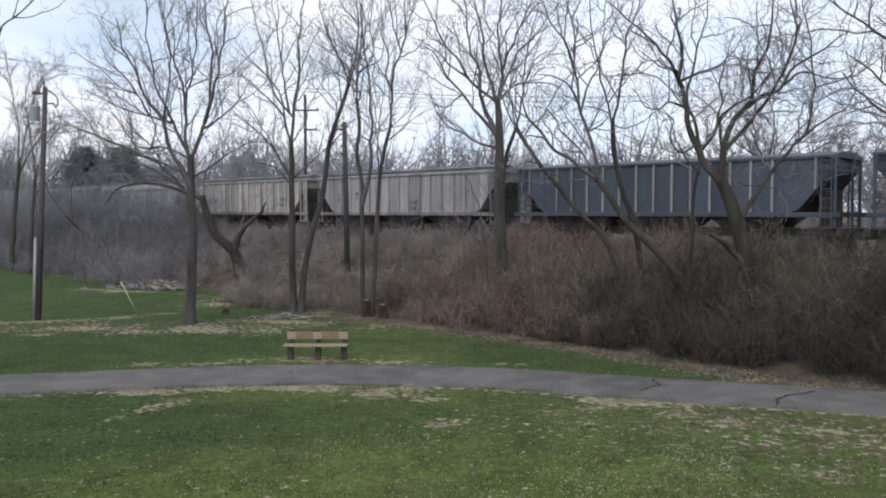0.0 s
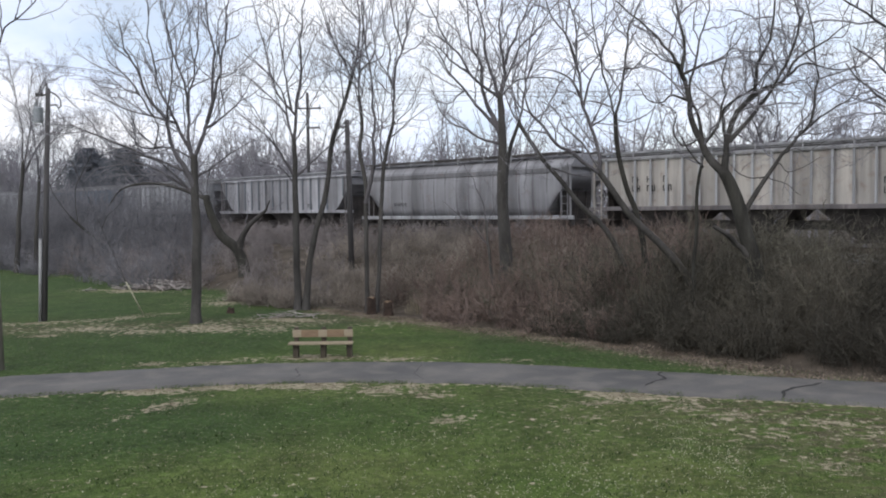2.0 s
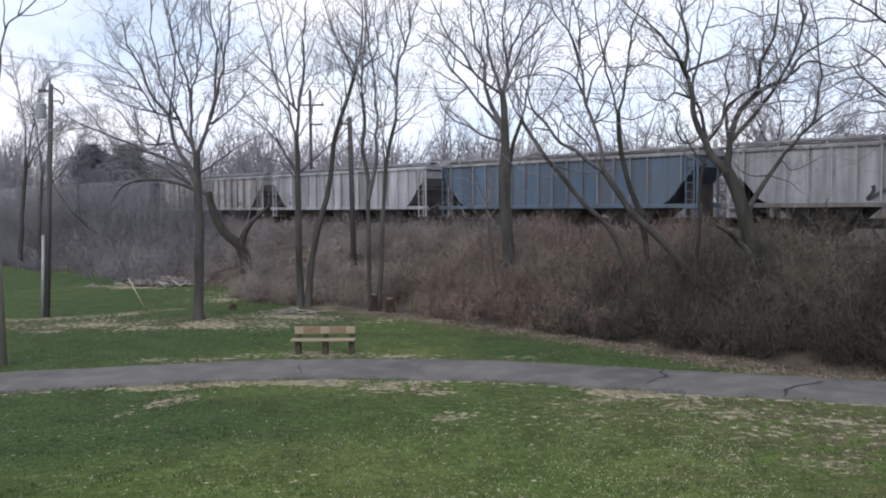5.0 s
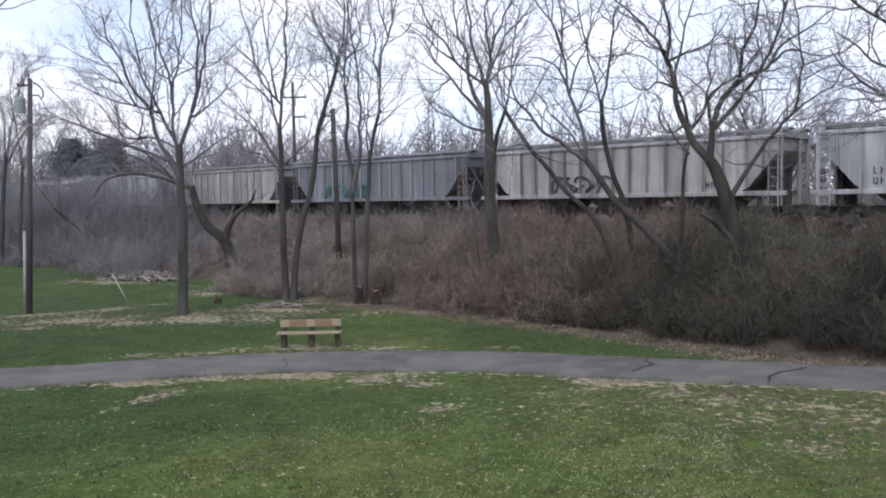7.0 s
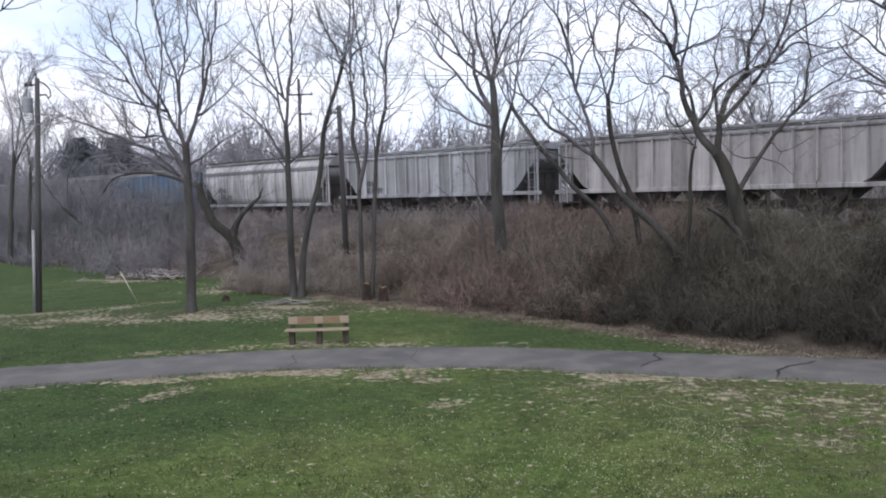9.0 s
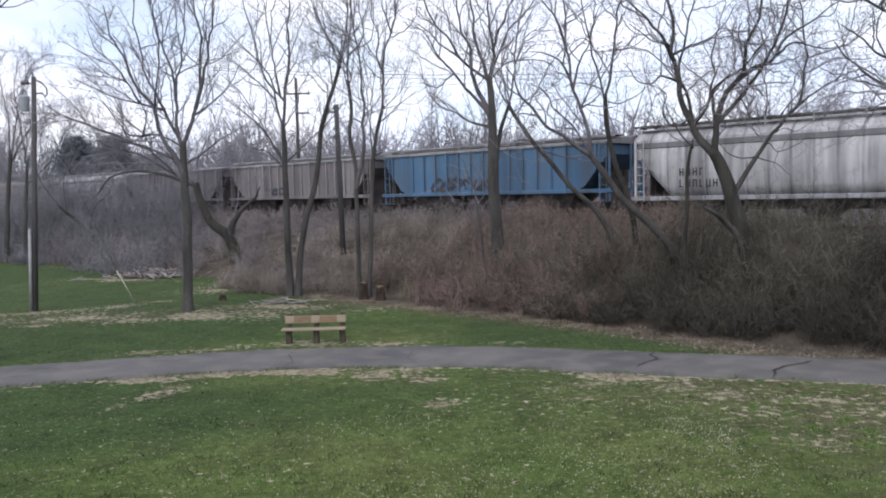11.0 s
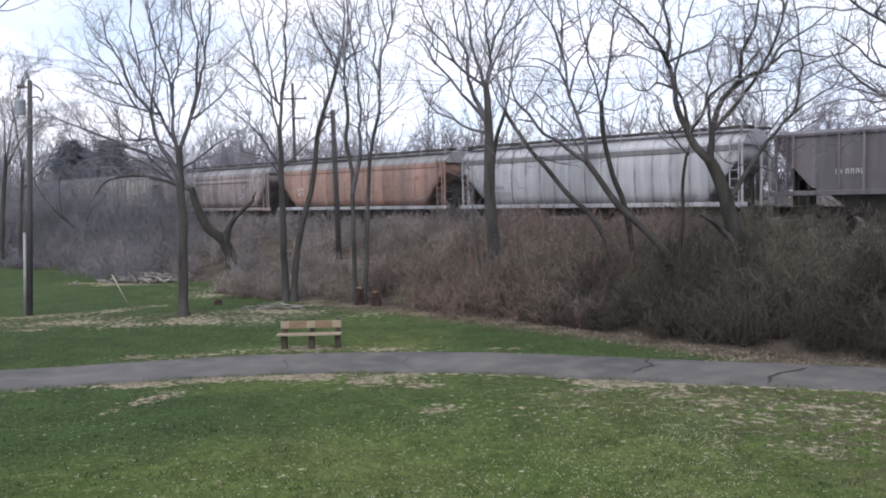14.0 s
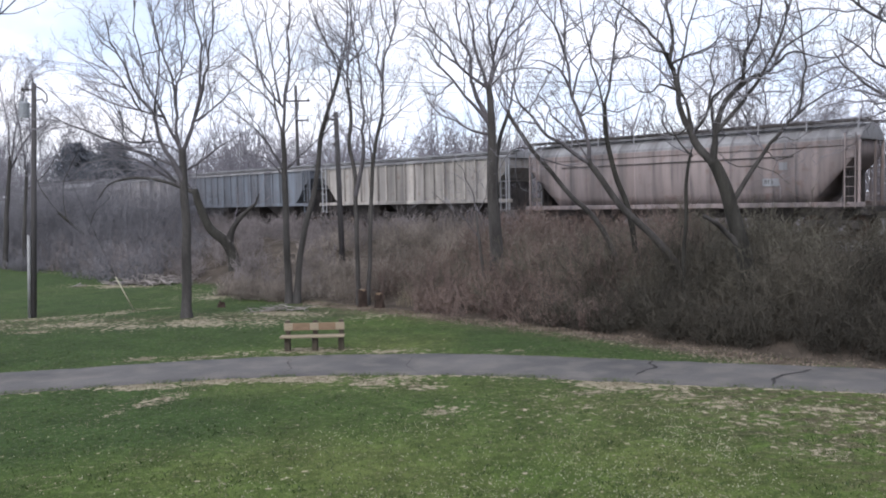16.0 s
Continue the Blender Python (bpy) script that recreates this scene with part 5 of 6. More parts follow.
t.limb(0.05, 0.02, (-1.8, 0.0, 4.1), (-2.3, -0.1, 3.8), (-2.6, -0.2, 4.3), (-2.5, -0.3, 4.8), (-3.0, -0.4, 5.1))
t.limb(0.05, 0.02, (1.5, 0.0, 4.4), (2.2, -0.2, 4.9), (2.7, -0.4, 5.2), (3.0, -0.5, 5.7))
t.limb(0.035, 0.012, (0.3, 0.2, 2.7), (0.6, 0.1, 2.75), (1.0, 0.0, 2.6), (1.4, -0.1, 2.2))
t.limb(0.035, 0.012, (0.3, 0.2, 2.7), (-0.1, 0.1, 2.8), (-0.5, 0.0, 3.0), (-0.8, -0.1, 3.3))
t.limb(0.035, 0.012, (0.6, 0.25, 3.1), (0.8, 0.2, 3.25), (1.0, 0.1, 3.0), (1.4, 0.0, 3.1), (1.9, -0.1, 3.4))
t.limb(0.03, 0.012, (1.0, 0.3, 3.6), (1.35, 0.3, 3.7), (1.7, 0.2, 3.6), (2.3, 0.2, 4.0))
t.limb(0.17, 0.1, (0.0, 0.0, 0.2), (-0.7, -0.2, 0.8), (-1.1, -0.4, 1.1), (-1.5, -0.5, 1.3))
t.build()
t = BareTree("bare_tree", "bare tree with long drooping side limbs on the bank", (15.01, 23.83, 2.77), 1.05, 1.9, 133)
t.limb(0.3, 0.2, (0.0, 0.0, 0.0), (-0.2, 0.0, 2.1), (-0.6, 0.0, 4.0))
t.limb(0.13, 0.03, (-0.6, 0.0, 4.0), (-1.5, 0.1, 4.9), (-2.3, 0.3, 5.3), (-3.2, 0.4, 6.1))
t.limb(0.12, 0.025, (-0.5, 0.0, 4.2), (-1.8, -0.3, 5.9), (-2.8, -0.5, 6.5), (-3.9, -0.7, 7.1), (-4.7, -0.9, 7.6))
t.limb(0.12, 0.03, (-0.4, 0.0, 3.1), (-1.3, 0.3, 4.2), (-2.0, 0.5, 4.4), (-2.6, 0.7, 5.0), (-3.2, 0.9, 5.7))
t.limb(0.1, 0.025, (-0.6, 0.0, 3.9), (-0.7, 0.1, 5.7), (-1.2, 0.2, 7.3), (-1.4, 0.2, 8.2))
t.limb(0.08, 0.02, (-0.3, 0.0, 2.9), (-1.5, -0.3, 3.7), (-2.4, -0.5, 3.8), (-3.1, -0.6, 3.5))
t.build()
t = BareTree("crooked_tree", "dark crooked tree with low arching limb on the bank", (-11.80, 47.45, 1.76), 0.7, 1.0, 141)
t.limb(0.52, 0.28, (0.0, 0.0, 0.0), (-0.4, 0.0, 0.7), (-1.1, 0.0, 1.3), (-1.6, 0.0, 2.4), (-1.9, 0.0, 3.5))
t.limb(0.26, 0.045, (-1.7, 0.0, 2.8), (-3.2, 0.3, 3.9), (-5.2, 0.6, 4.3), (-7.0, 0.9, 4.0), (-7.9, 1.1, 3.1))
t.limb(0.32, 0.045, (-0.1, 0.0, 0.4), (0.3, -0.1, 1.5), (1.1, -0.2, 2.3), (1.6, -0.3, 2.7), (1.8, -0.4, 3.2))
t.limb(0.06, 0.02, (-1.9, 0.0, 3.5), (-1.7, 0.3, 5.1), (-0.9, 0.5, 6.4), (-0.3, 0.8, 8.0))
t.limb(0.06, 0.02, (-2.0, 0.0, 3.2), (-3.2, -0.5, 5.1), (-3.9, -0.9, 6.3), (-4.4, -1.3, 7.9))
t.build()
t = BareTree("crooked_tree", "dark bent tree in grey brush by the lawn", (-26.30, 63.85, 0.97), 0.7, 1.0, 148)
t.limb(0.2, 0.12, (0.0, 0.0, 0.0), (-0.5, 0.0, 1.2), (-1.6, 0.0, 2.2), (-2.6, 0.0, 3.1))
t.limb(0.07, 0.02, (-2.6, 0.0, 3.1), (-4.2, 0.4, 5.3), (-5.2, 1.0, 8.3), (-5.7, 1.5, 11.4))
t.limb(0.08, 0.02, (-0.4, 0.0, 1.1), (0.3, -0.3, 3.0), (1.7, -0.6, 4.3), (2.1, -0.9, 6.0))
t.limb(0.06, 0.02, (-2.0, 0.0, 2.6), (-2.3, 0.4, 5.2), (-1.3, 0.9, 7.8), (-0.5, 1.3, 10.4))
t.build()
t = BareTree("bare_tree", "pale bare tree at the far lawn edge", (-32.19, 62.00, -0.05), 1.3, 1.3, 154)
t.limb(0.3, 0.18, (0.0, 0.0, 0.0), (0.3, 0.0, 3.8), (0.8, 0.0, 8.3))
t.limb(0.12, 0.03, (0.8, 0.0, 7.9), (0.5, 0.4, 11.3), (-0.1, 0.7, 13.8), (-0.5, 0.9, 16.3))
t.limb(0.12, 0.03, (0.8, 0.0, 8.3), (2.0, -0.4, 12.0), (2.8, -0.7, 14.0), (4.0, -0.8, 15.1))
t.limb(0.1, 0.03, (0.6, 0.0, 7.1), (1.8, 0.5, 9.6), (2.6, 0.7, 10.4), (4.0, 0.9, 11.0))
t.build()
t = BareTree("bare_tree", "bare tree with wide fine crown at the far lawn edge", (-29.78, 60.00, 0.06), 1.3, 1.3, 160)
t.limb(0.24, 0.14, (0.0, 0.0, 0.0), (0.2, 0.0, 3.6), (0.5, 0.0, 6.9))
t.limb(0.1, 0.03, (0.5, 0.0, 6.9), (1.2, 0.4, 9.3), (2.2, 0.7, 10.5), (3.3, 0.9, 10.3))
t.limb(0.1, 0.03, (0.5, 0.0, 6.9), (0.5, -0.5, 9.6), (0.4, -0.9, 12.0), (0.9, -1.3, 14.2))
t.limb(0.08, 0.02, (0.4, 0.0, 5.7), (2.0, 0.3, 7.2), (3.2, 0.5, 9.3), (4.0, 0.6, 9.9))
t.build()
t = BareTree("bare_tree", "thin young bare tree with few branches beside a pole", (-14.31, 25.50, -0.05), 0.2, 1.0, 166)
t.limb(0.13, 0.07, (0.0, 0.0, 0.0), (0.2, 0.0, 3.0), (0.4, 0.0, 6.4), (0.7, 0.0, 9.1))
t.limb(0.06, 0.015, (0.7, 0.0, 9.1), (0.8, 0.1, 9.9), (1.3, 0.2, 10.4), (1.8, 0.3, 10.9), (2.0, 0.3, 11.4), (2.5, 0.4, 12.3))
t.limb(0.04, 0.012, (0.8, 0.0, 9.8), (0.8, 0.1, 10.4), (0.7, 0.2, 11.3), (0.7, 0.4, 12.4))
t.limb(0.03, 0.01, (1.3, 0.0, 10.3), (1.4, 0.0, 10.7), (1.5, 0.1, 11.2), (1.7, 0.2, 12.2))
t.build()
t = BareTree("sapling", "short dark bare sapling in the bank brush", (8.15, 27.36, 3.28), 0.6, 1.0, 172)
t.limb(0.11, 0.06, (0.0, 0.0, 0.0), (0.1, 0.0, 1.9), (0.2, 0.0, 2.5))
t.limb(0.06, 0.02, (0.2, 0.0, 2.5), (-0.3, 0.1, 3.0), (-0.5, 0.2, 3.5), (-0.6, 0.3, 3.9))
t.limb(0.05, 0.02, (0.1, 0.0, 2.2), (0.3, -0.1, 2.9), (0.2, -0.2, 3.4))
t.build()
t = BareTree("bare_tree", "round-crowned bare tree beyond the railway", (15.91, 40.50, 2.66), 1.45, 1.5, 177)
t.limb(0.25, 0.15, (0.0, 0.0, 0.0), (-0.1, 0.0, 2.8), (-0.2, 0.0, 4.1))
t.limb(0.1, 0.02, (-0.2, 0.0, 4.0), (-0.9, 0.3, 5.5), (-1.3, 0.5, 6.9), (-1.4, 0.7, 8.0))
t.limb(0.1, 0.02, (-0.2, 0.0, 4.1), (0.0, -0.3, 5.7), (-0.2, -0.5, 7.0), (-0.1, -0.7, 8.1))
t.limb(0.1, 0.02, (-0.1, 0.0, 4.0), (1.3, 0.2, 5.5), (2.2, 0.4, 6.6), (2.8, 0.5, 7.7))
t.limb(0.08, 0.02, (-0.1, 0.0, 3.6), (-1.1, 0.4, 4.7), (-2.0, 0.6, 5.6), (-2.4, 0.8, 6.4))
t.limb(0.08, 0.02, (-0.1, 0.0, 3.6), (1.6, -0.5, 4.6), (2.5, -0.7, 5.1), (3.2, -1.0, 5.8))
t.build()


def far_woods():
    """Leafless woods beyond the railway, too many to count."""
    rng = np.random.default_rng(77)
    trunks, boughs, feet, tips = [], [], [], []
    for k in range(420):
        n, m = 43 + 66 * rng.random() ** 1.6, rng.uniform(-170, 25)
        x, y, _ = place(n, m)
        z = height(x, y)
        h = 5.2 + (0.02 + 0.075 * rng.random() ** 1.2) * math.hypot(x, y)
        foot, fork = np.array([x, y, z]), np.array([x + 0.3 * rng.normal(), y + 0.3 * rng.normal(), z + h * rng.uniform(0.25, 0.4)])
        trunks.append((np.array([foot, (foot + fork) / 2 + rng.normal(size=3) * 0.1, fork]), np.array([0.19, 0.16, 0.13])))
        for b in range(9):
            az, el, ln = rng.uniform(0, math.tau), rng.uniform(0.55, 1.45), h * rng.uniform(0.4, 0.7)
            d = np.array([math.cos(az) * math.cos(el), math.sin(az) * math.cos(el), math.sin(el)])
            mid = fork + d * ln * 0.5 + rng.normal(size=3) * 0.3
            end = fork + d * ln + rng.normal(size=3) * 0.5
            trunks.append((np.array([fork, mid, end]), np.array([0.085, 0.05, 0.012])))
            for c in range(5):
                f = rng.uniform(0.2, 1.0)
                s = fork + (mid - fork) * f * 2 if f < 0.5 else mid + (end - mid) * (f * 2 - 1)
                w = d * 0.7 + rng.normal(size=3) * 0.6
                e = s + w * rng.uniform(0.7, 1.7)
                boughs.append((np.array([s, e]), np.array([0.034, 0.014])))
                for _ in range(6):
                    a = s + (e - s) * rng.uniform(0.2, 1.0)
                    feet.append(a)
                    tips.append(a + (w * 0.5 + rng.normal(size=3) * 0.55) * rng.uniform(0.35, 0.9))
    pieces = [tubes(np.array([p for p, _ in g]), np.array([r for _, r in g]), s) for g, s in ((trunks, 4), (boughs, 3))]
    pieces.append(spikes(feet, tips, np.full(len(feet), 0.019)))
    tagged(link_mesh("far_woods", quads_mesh("far_woods", *join_arrays(pieces)), TWIG), "leafless grey woods beyond the railway", "woods", kind="stuff")


far_woods()


def conifer(x, y, tall, wide, seed, label):
    """A shaggy conifer: boughs in loose whorls, each hung with needle sprays."""
    rng = np.random.default_rng(seed)
    z = height(x, y)
    root = thing("conifer", label, "tree", (x, y, z))
    rod("trunk", (0, 0, -0.2), (0, 0, tall), 0.2, BARK_DARK, root, r1=0.03)
    lines, radii, feet, tips = [], [], [], []
    for k in range(150):
        f = (k + rng.random()) / 150
        ln = wide * (0.12 + 0.92 * (1 - f) ** 0.55) * rng.uniform(0.45, 1.12)
        a = k * 2.4 + rng.normal(0, 0.3)
        way = np.array([math.cos(a), math.sin(a), 0.0])
        foot = np.array([0, 0, 0.8 + f * (tall - 1.0)])
        rise = ln * rng.uniform(-0.12, 0.30)
        t = np.linspace(0, 1, 4)[:, None]
        line = foot + way * ln * t + np.array([0, 0, 1.0]) * (rise * t + 0.12 * ln * t ** 2)
        lines.append(line)
        radii.append(np.array([0.05, 0.04, 0.03, 0.015]))
        for _ in range(110):
            g = rng.uniform(0.15, 1.0)
            c = foot + way * ln * g + np.array([0, 0, rise * g + 0.12 * ln * g * g]) + rng.normal(size=3) * np.array([0.24, 0.24, 0.14])
            feet.append(c)
            tips.append(c + (way * 0.5 + rng.normal(size=3) * 0.6 + np.array([0, 0, 0.25])) * rng.uniform(0.25, 0.5))
    v, q = tubes(np.array(lines), np.array(radii), 4)
    link_mesh("boughs", quads_mesh("boughs", v, q), BARK_DARK, root)
    link_mesh("foliage", quads_mesh("foliage", *spikes(feet, tips, np.full(len(feet), 0.05)), False), NEEDLE_HAZED, root)


conifer(-42.9, 100, 9.9, 4.4, 3, "rounded grey-green conifer beyond the railway")
conifer(-37.6, 98, 10.2, 5.6, 4, "broad grey-green conifer beyond the railway")
conifer(-34.0, 99, 8.5, 4.8, 5, "low grey-green conifer beyond the railway")


# ---- brush on the bank ----
def brush_top(m):
    """How high the thicket reaches along the bank; the train's wheels stand just above it."""
    return float(np.interp(m, (-75, -60, -40, -30, -18, -8), (4.3, 3.95, 3.9, 4.0, 4.2, 4.25)))


def brush(name, label, m_lo, m_hi, clumps, material, seed, tall=2.1, n_lo=22.5, n_hi=33.0, stems=13, sprigs=13, free=False, spread_out=1.0, over=0.0):
    """A thicket of bare shrubs: domes of arching stems, with tangled twigs that point every way."""
    rng = np.random.default_rng(seed)
    paths, rads, feet, tips, thick = [], [], [], [], []
    for c in range(clumps):
        m = rng.uniform(m_lo, m_hi)
        edge = n_lo + 1.5 * float(step(-22, -27, m)) * float(2 < tall < 4)
        n = edge + (n_hi - edge) * rng.random() ** 1.1
        x, y, _ = place(n, m)
        if -4.9 < x < -1.0 and 32.0 < y < 36.6 and not free:    # open spot round the stumps
            continue
        z = height(x, y)
        h = tall * (0.75 + 0.6 * (wobble(x, y, 0.4, 11.0) + 0.25)) * rng.uniform(0.6, 1.2) * float(0.55 + 0.45 * step(22.4, 23.6, n))
        if not free:
            h = min(h, (brush_top(m) + over - z) * rng.uniform(0.72 + over, 1.08))
        if n < 25.8 and -45 < m < -37.5:    # the crooked tree's forked foot stands clear
            h *= 0.85
        if h < 0.35:
            continue
        az = rng.uniform(0, math.tau, stems)
        tilt = np.radians(80) * rng.random(stems) ** 0.8
        ln = h * rng.uniform(0.65, 1.05, stems)
        out = np.stack([np.cos(az) * np.sin(tilt), np.sin(az) * np.sin(tilt)], 1) * ln[:, None] * 0.75 * spread_out
        t = np.linspace(0, 1, 4)
        p = np.zeros((stems, 4, 3))
        p[:, :, :2] = np.array([x, y]) + rng.normal(0, 0.22, (stems, 1, 2)) + out[:, None] * (t ** 1.2)[:, None]
        p[:, :, 2] = z - 0.05 + (ln * (0.25 + 0.75 * np.cos(tilt)))[:, None] * (t * (1.3 - 0.3 * t))
        p[:, 1:] += rng.normal(0, 0.05, (stems, 3, 3)) * h
        paths.append(p)
        rads.append(np.linspace(1, 0.4, 4) * rng.uniform(0.006, 0.013, (stems, 1)))
        f = rng.uniform(0.15, 1.0, (stems, sprigs)) * 3
        i = np.minimum(f.astype(int), 2)
        w = (f - i)[:, :, None]
        row = np.arange(stems)[:, None]
        s = p[row, i] * (1 - w) + p[row, i + 1] * w
        d = rng.normal(0, 0.6, (stems, sprigs, 3)) + np.array([0, 0, 0.16]) + (p[:, 3:] - p[:, :1]) / h * 0.35
        d *= (rng.uniform(0.16, 0.5, (stems, sprigs)) * (0.35 + 0.35 * h))[:, :, None]
        e = s + d
        e[:, :, 2] = np.maximum(e[:, :, 2], z + 0.02)
        feet.append(s.reshape(-1, 3))
        tips.append(e.reshape(-1, 3))
        thick.append(rng.uniform(0.006, 0.012, stems * sprigs))
    pieces = [tubes(np.concatenate(paths), np.concatenate(rads), 3), spikes(np.concatenate(feet), np.concatenate(tips), np.concatenate(thick))]
    tagged(link_mesh(name, quads_mesh(name, *join_arrays(pieces)), material), label, "brush", kind="stuff")


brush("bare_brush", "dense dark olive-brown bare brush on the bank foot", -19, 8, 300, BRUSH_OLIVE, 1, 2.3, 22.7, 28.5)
brush("bare_brush", "reddish-brown bare brush on the railway bank", -27.6, -15.5, 175, BRUSH_RED, 2, 2.1, 23.0, 32.0)
brush("bare_brush", "olive-brown brush tangled among reddish shrubs", -26, -14, 60, BRUSH_MOSS, 24, 1.8, 23.2, 31.0)
brush("bare_brush", "low reddish-brown brush with thin switches", -26, -15, 80, BRUSH_RED, 13, 1.5, 22.6, 25.5)
brush("bare_brush", "grey-brown bare brush along the far bank", -64, -32, 130, BRUSH_GREY, 3, 2.0, 22.4, 32.0)
brush("bare_brush", "mossy pale olive brush along the bank top", -20, 7, 90, BRUSH_MOSS, 9, 1.9, 27.2, 32.5)
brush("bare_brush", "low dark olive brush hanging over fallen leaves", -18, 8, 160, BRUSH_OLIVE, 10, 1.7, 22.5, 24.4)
brush("bare_brush", "dense grey-brown weeds along the track shoulder", -62, -26, 105, BRUSH_GREY, 21, 2.4, 30.4, 33.0, 16, 16, False, 1.1, 0.12)
brush("bare_brush", "dense reddish-grey weeds along the track shoulder", -28, -16, 40, BRUSH_RED, 22, 2.4, 30.4, 33.0, 16, 16, False, 1.1, 0.12)
brush("bare_brush", "dense olive weeds along the track shoulder", -18, 5, 62, BRUSH_MOSS, 23, 2.4, 30.2, 33.0, 16, 16, False, 1.1, 0.12)
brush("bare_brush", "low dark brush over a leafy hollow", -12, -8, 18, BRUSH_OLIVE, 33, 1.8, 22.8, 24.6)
brush("bare_brush", "grey-brown brush round the leaning trunks' feet", -21, -8, 46, BRUSH_MOSS, 34, 2.5, 24.6, 26.6)
# extra thicket, thickened and coloured to stand in for haze before the train
brush("tall_brush", "hazy grey thicket hiding the far end of the bank", -88, -60, 90, BRUSH_HAZED, 35, 5.2, 26.0, 31.0, 12, 16, True, 0.9)
brush("bare_brush", "pale tan brush along the bank top", -38, -18, 90, BRUSH_TAN, 12, 1.7, 27.5, 32.5)
brush("round_bush", "rounded tan bare bush at the lawn edge", -36.0, -30.6, 44, BRUSH_TAN, 6, 1.8, 20.9, 23.2, 15, 17)
brush("bare_brush", "tan bare brush with dry stalks behind thin trunks", -36, -24.5, 120, BRUSH_TAN, 7, 1.3, 23.6, 27.0)
brush("bare_brush", "dark slate-grey brush at the far lawn edge", -92, -45, 200, BRUSH_HAZED, 14, 2.6, 19.7, 27.0)
brush("tall_brush", "dark slate-grey thicket before far trees", -74, -61, 26, BRUSH_HAZED, 31, 3.8, 20.4, 22.4, 14, 16, True, 0.9)
brush("tall_brush", "thin grey saplings along the far bank", -92, -53, 200, BRUSH_HAZED, 8, 6.2, 25.5, 32.0, 10, 14, True, 0.6)
brush("tall_brush", "tall hazy grey saplings along the far bank", -112, -68, 150, BRUSH_HAZED, 4, 6.4, 24.0, 32.0, 13, 16, True, 0.8)
brush("far_brush", "grey-brown brush beyond the railway", -115, 14, 230, BRUSH_GREY, 5, 5.4, 41, 47, 12, 11, True, 0.8)


# ---- poles, wires, bench, stumps ----
def wire(name, a, b, sag, parent=None, r=0.012):
    a, b = np.array(a, float), np.array(b, float)
    t = np.linspace(0, 1, 24)[:, None]
    p = a + (b - a) * t
    p[:, 2] -= sag * 4 * t[:, 0] * (1 - t[:, 0])
    v, q = tubes(p[None], np.full((1, 24), r), 5)
    return tagged(link_mesh(name, quads_mesh(name, v, q), WIRE, parent), "thin dark overhead wire between poles", "wire")


def transformer_pole():
    p = thing("utility_pole", "dark wooden utility pole with grey transformer and conduit", "utility pole", (-16.45, 33.67, 0))
    rod("pole", (0, 0, -0.3), (0.5, 0, 9.4), 0.115, POLE_WOOD, p, r1=0.09, sides=14)
    rod("conduit", (-0.10, -0.12, 0), (0.04, -0.13, 3.35), 0.06, PLASTIC_GREY, p, "pale grey cable conduit")
    bm = bmesh.new()
    add_rod(bm, (-0.02, -0.02, 8.2), (0.02, -0.02, 8.75), 0.2, sides=20)
    add_rod(bm, (0.02, -0.02, 8.75), (0.02, -0.02, 8.83), 0.215, 0.15, 20)
    add_box(bm, (0.2, -0.06, 8.3), (0.42, 0.06, 8.36))
    add_box(bm, (0.2, -0.06, 8.6), (0.42, 0.06, 8.66))
    can = part("transformer", bm, CAN_GREY, p, "grey transformer can", smooth=False)
    can.location = (0.07, 0, -0.16)
    for k, x in enumerate((-0.1, 0.1)):
        bm = bmesh.new()
        add_rod(bm, (x, 0, 8.83), (x, 0, 9.02), 0.03, sides=8)
        for z in (8.87, 8.92, 8.97):
            add_rod(bm, (x, 0, z - 0.01), (x, 0, z + 0.01), 0.05, sides=10)
        part("bushing", bm, CAN_GREY, can)
    bm = bmesh.new()
    add_box(bm, (-0.02, -0.04, 9.12), (0.46, 0.04, 9.17))
    for x in (0.03, 0.25):
        add_rod(bm, (x, 0, 9.08), (x, 0, 9.24), 0.04, sides=8)
    part("insulator_arm", bm, STEEL, p)
    bm = bmesh.new()
    pts = [(0.47, 0, 9.3), (0.7, 0, 9.22), (0.85, 0, 9.1), (0.98, 0, 8.95), (1.0, 0, 8.7), (0.9, 0, 8.6), (0.8, 0, 8.75), (0.48, 0, 8.72)]
    for a, b in zip(pts, pts[1:]):
        add_rod(bm, a, b, 0.03, sides=6)
    part("bracket", bm, STEEL, p)
    rod("pin", (0.47, 0, 9.3), (0.46, 0, 9.6), 0.03, STEEL, p)


def middle_pole():
    x, y = -5.05, 42.9
    z = height(x, y)
    p = thing("utility_pole", "weathered dark wooden pole standing in the bank brush", "utility pole", (x, y, z))
    rod("pole", (0.12, 0, -0.3), (0.0, 0, 8.98 - z), 0.15, POLE_WOOD, p, r1=0.12, sides=12)
    for dz in (0.15, 1.2, 1.6):
        box("bracket", (-0.2, -0.05, 8.9 - z - dz), (-0.08, 0.05, 9.0 - z - dz), STEEL, p, bevel=0.01)
    rod("insulator_pin", (-0.1, 0, 8.6 - z), (-0.42, 0, 8.62 - z), 0.04, STEEL, p, sides=8)
    rod("insulator", (-0.42, 0, 8.52 - z), (-0.42, 0, 8.76 - z), 0.06, STEEL, p, sides=8)


